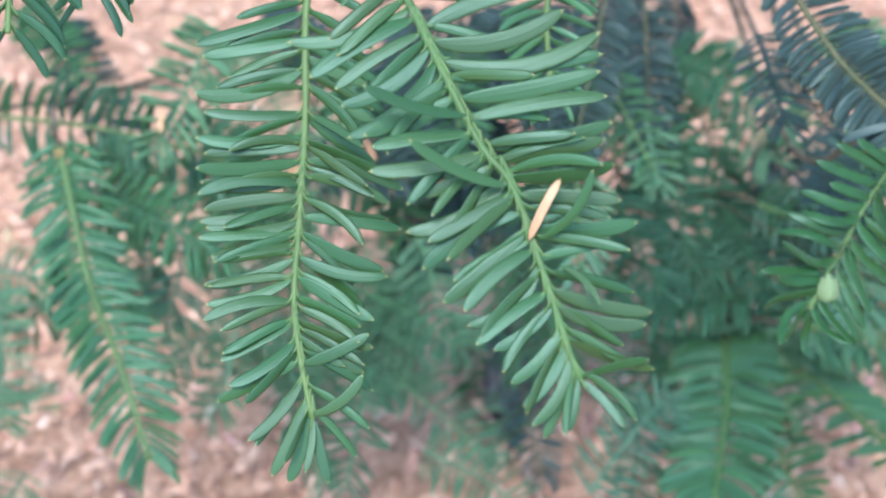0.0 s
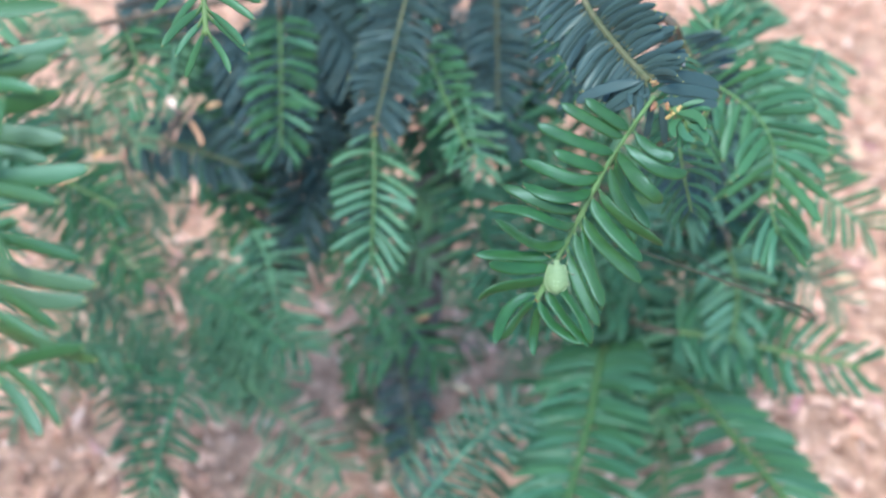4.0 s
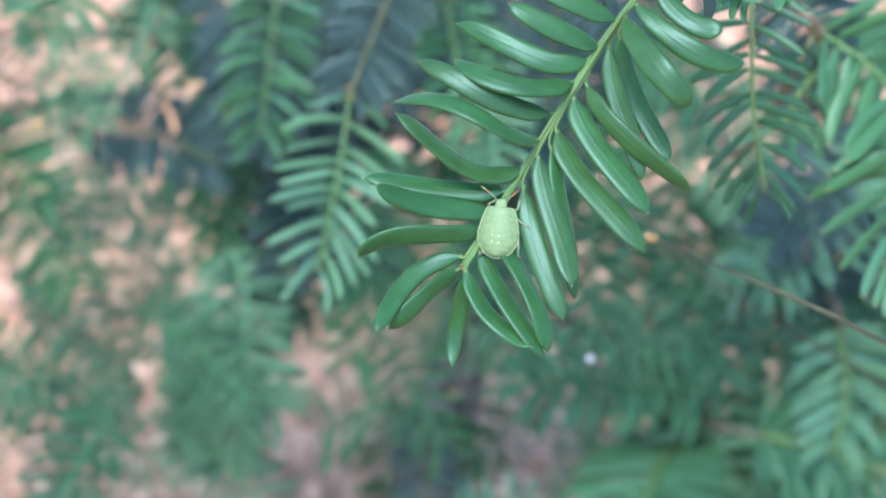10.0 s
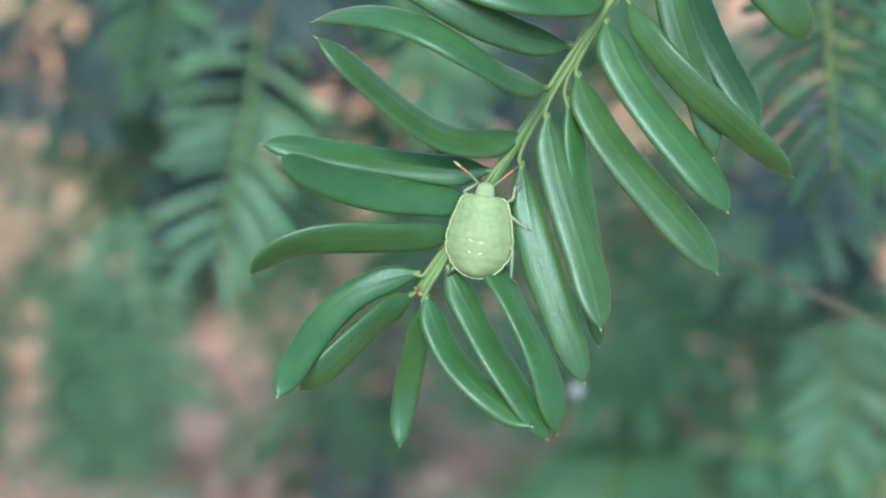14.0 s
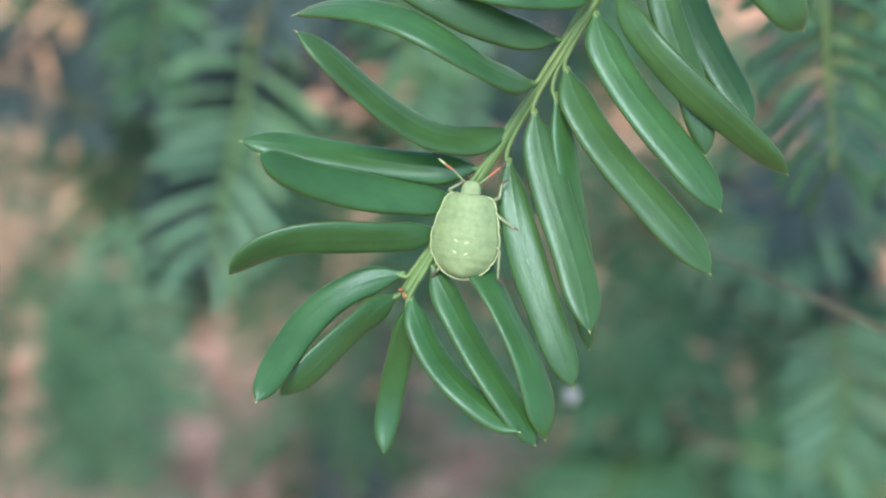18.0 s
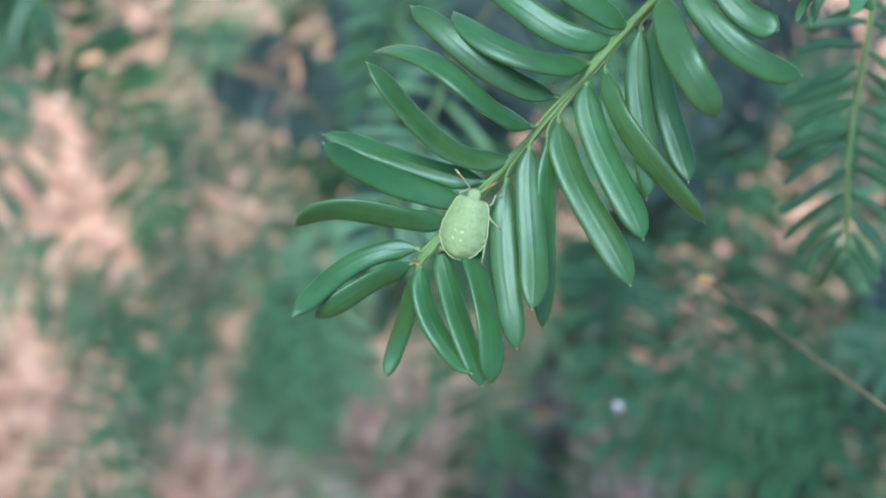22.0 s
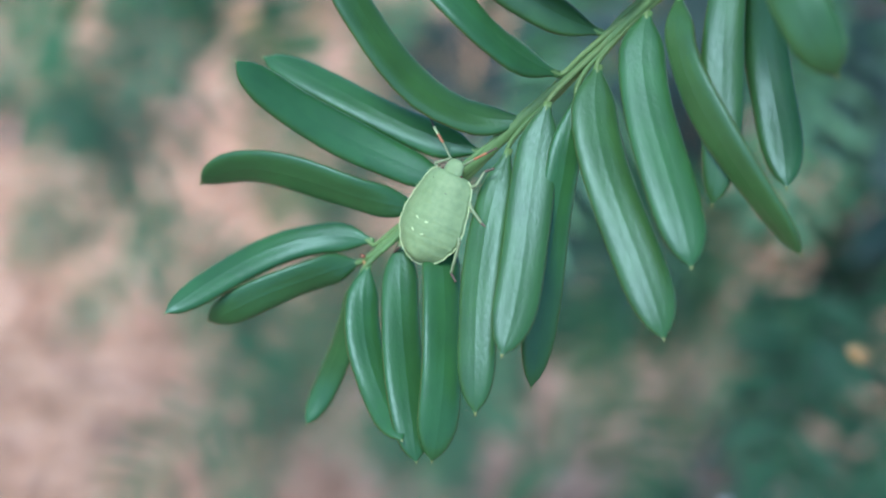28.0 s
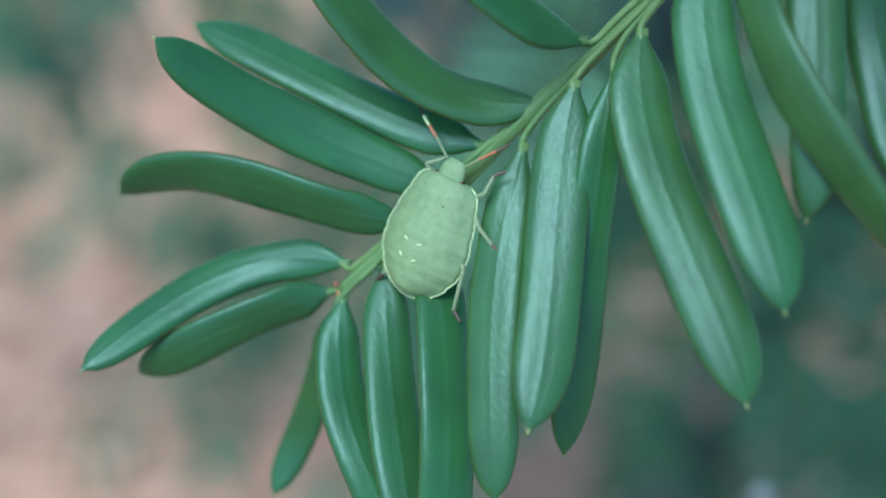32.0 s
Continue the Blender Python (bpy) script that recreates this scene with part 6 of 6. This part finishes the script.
# ---- the bug ----
def bug():
    tail, head, up = Vector((0.0005, 0.0044, 0.4419)), Vector((-0.0001, 0.0088, 0.4496)), Vector((-0.20, -0.82, 0.50))
    along = (head - tail).normalized()
    L, R = 0.0045, 0.001
    bug_root.matrix_basis = frame_of(tail + along * L, along, up)
    tagged(bug_root, "pale green shield bug nymph resting on a yew shoot", "insect")
    shell = material("shell_pale_green", (0.140, 0.218, 0.105), 0.55, vary=0.10, scale=1500, detail_scale=9000, bump=0.22, per_object=0, other=(0.170, 0.252, 0.122))
    rim = material("shell_rim_cream", (0.36, 0.46, 0.25), 0.5, scale=900, per_object=0)
    limb = material("leg_pale_green", (0.16, 0.21, 0.115), 0.5, scale=900, per_object=0)
    brown = material("foot_brown", (0.075, 0.050, 0.040), 0.5, scale=900, per_object=0)
    black = material("antenna_black", (0.020, 0.018, 0.018), 0.4, scale=900, per_object=0)
    orange = material("antenna_orange", (0.30, 0.12, 0.06), 0.5, scale=900, per_object=0)
    eye_mat = material("eye_dark_red", (0.070, 0.022, 0.022), 0.25, scale=900, per_object=0)
    stops = ((0, 0.12), (0.02, 0.33), (0.06, 0.54), (0.14, 0.77), (0.25, 0.93), (0.36, 1.01), (0.48, 1.01), (0.60, 0.96), (0.72, 0.885), (0.84, 0.80), (0.91, 0.735), (0.96, 0.665), (1.001, 0.47))

    def half(u):
        """Half width of the body at u from the tail (-1) to the front of the thorax (0.72)."""
        q = (u + 1) / 1.72
        for (s0, w0), (s1, w1) in zip(stops, stops[1:]):
            if q <= s1:
                return 0.00315 * (w0 + (w1 - w0) * (q - s0) / (s1 - s0))
        return 0.0015

    def lobes(u):
        """The edge swells and notches a little at each segment, with small teeth between."""
        return 0.985 + 0.036 * abs(math.sin((u + 1) * 9.2)) ** 0.7 + 0.007 * math.sin(u * 67)

    def dome(name, u0, u1, lift, squeeze, mat, steps=18, across=24, caps=(0,)):
        bm = bmesh.new()
        top, low = [], []
        for i in range(steps + 1):
            u = u0 + (u1 - u0) * i / steps
            w = half(u) * squeeze * lobes(u)
            row, under = [], []
            for j in range(across + 1):
                y = -1 + 2 * j / across
                rise = (half(u) / 0.00304) ** 0.75 * (1 - 0.25 * max(0, u) ** 2)
                z = lift * (1 - abs(y) ** 2.2) * rise
                # flat flange along the edge, faint segment folds, a low keel on the thorax
                z -= 0.00010 * math.exp(-((abs(y) - 0.86) / 0.06) ** 2)
                z -= 0.000030 * math.exp(-(((u * 7.0) % 1 - 0.5) / 0.10) ** 2) * (u < 0.25)
                z += 0.000045 * math.exp(-(y / 0.035) ** 2) * (u > 0.1)
                z += 0.000040 * noise.noise((u * 5, y * 4, 2)) * (1 - abs(y))
                row.append(bm.verts.new((u * L, y * w, z)))
                under.append(bm.verts.new((u * L, y * w * 0.96, -0.00010 - 0.00022 * (1 - y * y))))
            top.append(row)
            low.append(under)
        for i in range(steps):
            for j in range(across):
                bm.faces.new((top[i][j], top[i + 1][j], top[i + 1][j + 1], top[i][j + 1]))
                bm.faces.new((low[i][j], low[i][j + 1], low[i + 1][j + 1], low[i + 1][j]))
            bm.faces.new((top[i][0], low[i][0], low[i + 1][0], top[i + 1][0]))
            bm.faces.new((top[i][-1], top[i + 1][-1], low[i + 1][-1], low[i][-1]))
        for i in caps:
            for j in range(across):
                q = (top[i][j], top[i][j + 1], low[i][j + 1], low[i][j])
                bm.faces.new(q if i == 0 else q[::-1])
        bmesh.ops.recalc_face_normals(bm, faces=bm.faces)
        return part(name, bm, mat, bug_root)

    dome("abdomen", -1.0, 0.28, 0.00150, 0.985, shell, steps=44)
    thorax = dome("thorax", 0.272, 0.72, 0.00153, 0.99, shell, steps=22, caps=(22,))
    # toothed cream rim, thin towards the front
    edge = [-1 + 1.70 * i / 90 for i in range(91)]
    loop = [(u, 1) for u in edge][::-1] + [(u, -1) for u in edge]
    pts = [Vector((u * L - 0.00012 * max(0, -u - 0.8) * 5, k * half(u) * lobes(u) * 0.99, 0.00002)) for u, k in loop]
    v, f = tube_data(pts, 0.000055, 0.000055, 360, 6, 0.0, 0.25)
    link_mesh("rim", mesh_of("rim", v, f), rim, bug_root, "cream toothed edge of the shell")
    # blunt, flat head set into the front of the thorax
    bm = bmesh.new()
    bmesh.ops.create_uvsphere(bm, u_segments=28, v_segments=14, radius=1)
    for q in bm.verts:
        x, y, z = q.co
        k = (abs(x) ** 3.2 + abs(y) ** 3.2) ** (1 / 3.2) or 1
        flat = math.hypot(x, y) / k
        x, y = x * flat, y * flat
        q.co = Vector((0.00345 + 0.00096 * x, 0.00092 * y * (1 - 0.13 * x), 0.00012 + (0.00046 - 0.00016 * x) * z))
    head_part = part("head", bm, shell, bug_root)
    for k in (1, -1):
        bm = bmesh.new()
        bmesh.ops.create_icosphere(bm, subdivisions=2, radius=0.00017)
        bmesh.ops.translate(bm, vec=(0.00318, k * 0.00101, 0.00026), verts=bm.verts)
        part("eye", bm, eye_mat, head_part)
    # two pairs of slanting pale scent marks, dark pin dots on the thorax
    for x, y, turn in ((-1.05, 0.52, -0.5), (-1.10, -0.52, 0.4), (-2.10, 0.52, -0.6), (-2.15, -0.52, 0.5)):
        bm = bmesh.new()
        bmesh.ops.create_icosphere(bm, subdivisions=2, radius=1)
        bmesh.ops.scale(bm, vec=(0.00008, 0.00020, 0.00006), verts=bm.verts)
        bmesh.ops.rotate(bm, cent=(0, 0, 0), matrix=Matrix.Rotation(turn, 3, "Z"), verts=bm.verts)
        u = x * R / L
        rise = (half(u) / 0.00304) ** 0.75
        bmesh.ops.translate(bm, vec=(x * R, y * R, 0.00150 * rise * (1 - (abs(y) * R / half(u)) ** 2.2) + 0.00002), verts=bm.verts)
        part("scent_pore", bm, rim, bug_root)
    for x, y in ((2.35, 0.95), (1.60, -0.9)):
        bm = bmesh.new()
        bmesh.ops.create_icosphere(bm, subdivisions=2, radius=0.000055)
        u = x * R / L
        rise = (half(u) / 0.00304) ** 0.75 * (1 - 0.25 * u * u)
        bmesh.ops.translate(bm, vec=(x * R, y * R, 0.00153 * rise * (1 - (abs(y) * R / half(u)) ** 2.2)), verts=bm.verts)
        part("pin_dot", bm, black, thorax, "tiny black dot")

    def jointed(name, pts, radii, mats, label=""):
        first = None
        for i in range(len(pts) - 1):
            p0, p1 = Vector(pts[i]) * R, Vector(pts[i + 1]) * R
            v, f = tube_data([p0, (p0 + p1) / 2, p1], radii[i] * R, radii[i + 1] * R, 8, 8)
            ob = link_mesh(name if first is None else "joint", mesh_of(name, v, f), mats[i], bug_root if first is None else first, label if first is None else "")
            first = first or ob

    thin = [0.15, 0.15, 0.115, 0.085, 0.06]
    jointed("leg", [(2.7, -1.9, -0.2), (3.25, -2.7, 0.25), (4.45, -2.7, 0.0), (5.0, -3.2, -0.35)], thin, [limb, limb, brown])
    jointed("leg", [(1.9, -2.2, -0.2), (1.3, -3.2, 0.25), (0.65, -4.3, -0.1), (0.4, -5.2, -0.3)], thin, [limb, limb, brown])
    jointed("leg", [(-0.9, -2.5, -0.2), (-1.5, -3.3, 0.2), (-4.1, -3.4, -0.3), (-4.55, -4.1, -0.4)], thin, [limb, limb, brown])
    jointed("leg", [(2.9, 1.6, -0.2), (3.35, 2.05, 0.05), (3.95, 1.2, 0.0), (4.3, 0.9, -0.2)], thin, [limb, limb, limb])
    jointed("leg", [(-2.9, 1.6, -0.3), (-4.2, 2.3, -0.3), (-4.9, 2.8, -0.6)], thin, [limb, brown])
    jointed("antenna", [(4.2, 0.65, 0.2), (5.0, 1.6, 0.45), (5.15, 1.8, 0.5), (5.6, 2.6, 0.5), (6.0, 3.25, 0.5), (6.45, 3.9, 0.45)], [0.085, 0.09, 0.10, 0.105, 0.11, 0.06], [limb, limb, orange, rim, black], "banded orange and black antenna")
    jointed("antenna", [(4.2, -0.65, 0.1), (5.0, -1.5, 0.3), (5.9, -2.4, 0.3), (6.6, -3.0, 0.2)], [0.085, 0.09, 0.10, 0.06], [limb, orange, brown])


bug()


# ---- loose bits on the shrub ----
def dead_needles():
    m = material("dry_needle_tan", (0.40, 0.23, 0.11), 0.55, scale=500, stretch=(0.3, 1, 1), other=(0.56, 0.37, 0.21), per_object=0.12)
    for first, last, wide, bow in (((-0.1143, -0.1002, 0.5406), (-0.1093, -0.0950, 0.5526), 0.0019, 0.0003), ((-0.1943, 0.2174, 0.3052), (-0.1842, 0.2163, 0.3118), 0.0030, 0.0010), ((-0.1853, 0.2455, 0.3003), (-0.1785, 0.2440, 0.3066), 0.0026, 0.0008), ((-0.1967, 0.2890, 0.3071), (-0.1946, 0.2860, 0.3033), 0.0024, 0.0008), ((-0.2418, 0.2120, 0.3592), (-0.2390, 0.1961, 0.3557), 0.0030, 0.0008), ((-0.1474, 0.2841, 0.3009), (-0.1395, 0.2766, 0.2913), 0.0024, 0.0010), ((-0.1393, 0.2879, 0.3057), (-0.1297, 0.2903, 0.3087), 0.0022, 0.0010), ((-0.1157, 0.2709, 0.3164), (-0.1169, 0.2647, 0.3086), 0.0030, 0.0010), ((-0.0267, 0.3332, 0.1371), (-0.0179, 0.3287, 0.1475), 0.0026, 0.0008), ((0.0456, 0.2717, 0.1883), (0.0585, 0.2771, 0.1950), 0.0026, 0.0008), ((0.0618, 0.2747, 0.1921), (0.0682, 0.2773, 0.1954), 0.0024, 0.0008)):
        a, b = Vector(first), Vector(last)
        v, f = needle_data((b - a).length, wide, 0.0005, 0.0004, bow, "hero", twist=0.3)
        ob = link_mesh("dead_needle", mesh_of("dead_needle", v, f), m)
        ob.matrix_basis = frame_of(a, b - a, (-0.3, -0.72, 0.62))
        tagged(ob, "dry tan needle caught on a green shoot", "needle", group="dry needles on the shrub")


dead_needles()


def node_buds():
    """Tan bud scales where the year's shoots begin."""
    rnd = random.Random(9)
    for centre, count in (((0.0205, 0.0292, 0.4880), 5), ((0.0256, 0.0279, 0.4863), 5), ((0.0211, 0.0337, 0.4920), 3), ((-0.2639, 0.1145, 0.3985), 6), ((0.0942, 0.3244, 0.1436), 8), ((-0.0543, 0.1736, 0.3773), 4), ((0.0677, 0.1402, 0.4246), 5), ((0.0744, 0.3103, 0.2618), 4)):
        for k in range(count):
            p = Vector(centre) + Vector((rnd.gauss(0, 1), rnd.gauss(0, 1), rnd.gauss(0, 1))) * 0.0008
            v, f = needle_data(0.0026 * rnd.uniform(0.6, 1.3), 0.0010, 0.00022, 0.0005, 0.0002, "near")
            ob = link_mesh("bud_scale", mesh_of("bud_scale", v, f), bud_mat, shrub)
            ob.matrix_basis = frame_of(p, (rnd.gauss(0, 1), rnd.gauss(-0.5, 1), rnd.gauss(0, 1)), (0, -0.7, 0.7))


def droppings():
    m = material("dropping_white", (0.20, 0.215, 0.215), 0.6, scale=900, per_object=0)
    rnd = random.Random(3)
    for centre, size in (((0.0245, 0.0536, 0.4953), 0.0016), ((0.0261, 0.0434, 0.4905), 0.0008), ((0.0297, 0.0438, 0.4912), 0.0006), ((0.0220, 0.0700, 0.3765), 0.0013), ((0.0740, 0.1103, 0.4107), 0.0007), ((0.0031, 0.3487, 0.1947), 0.0020), ((-0.1291, 0.4018, 0.0464), 0.0030)):
        bm = bmesh.new()
        bmesh.ops.create_icosphere(bm, subdivisions=2, radius=size)
        for q in bm.verts:
            q.co *= 1 + rnd.uniform(-0.15, 0.15)
            q.co.z *= 0.5
        ob = part("dropping", bm, m)
        ob.matrix_basis = frame_of(centre, (1, 0.2, 0.3), (0, -0.7, 0.7))
        tagged(ob, "small white dropping on a yew needle", "dropping", group="droppings on the shrub")


node_buds()
droppings()


def motions():
    """The lens first rests on the front shoots, then on the shrub behind and at last on the bug."""
    near, behind, bug_place = pose(*(-0.1319, -0.0608, 0.5120)), pose(*(-0.0037, 0.0394, 0.4310)), pose(0, 0.005, 0.447)
    walk(focus_point, [(0.0, near), (3.0, near), (5.4, behind), (7.1, behind), (8.0, bug_place), (32.0, bug_place)])


motions()
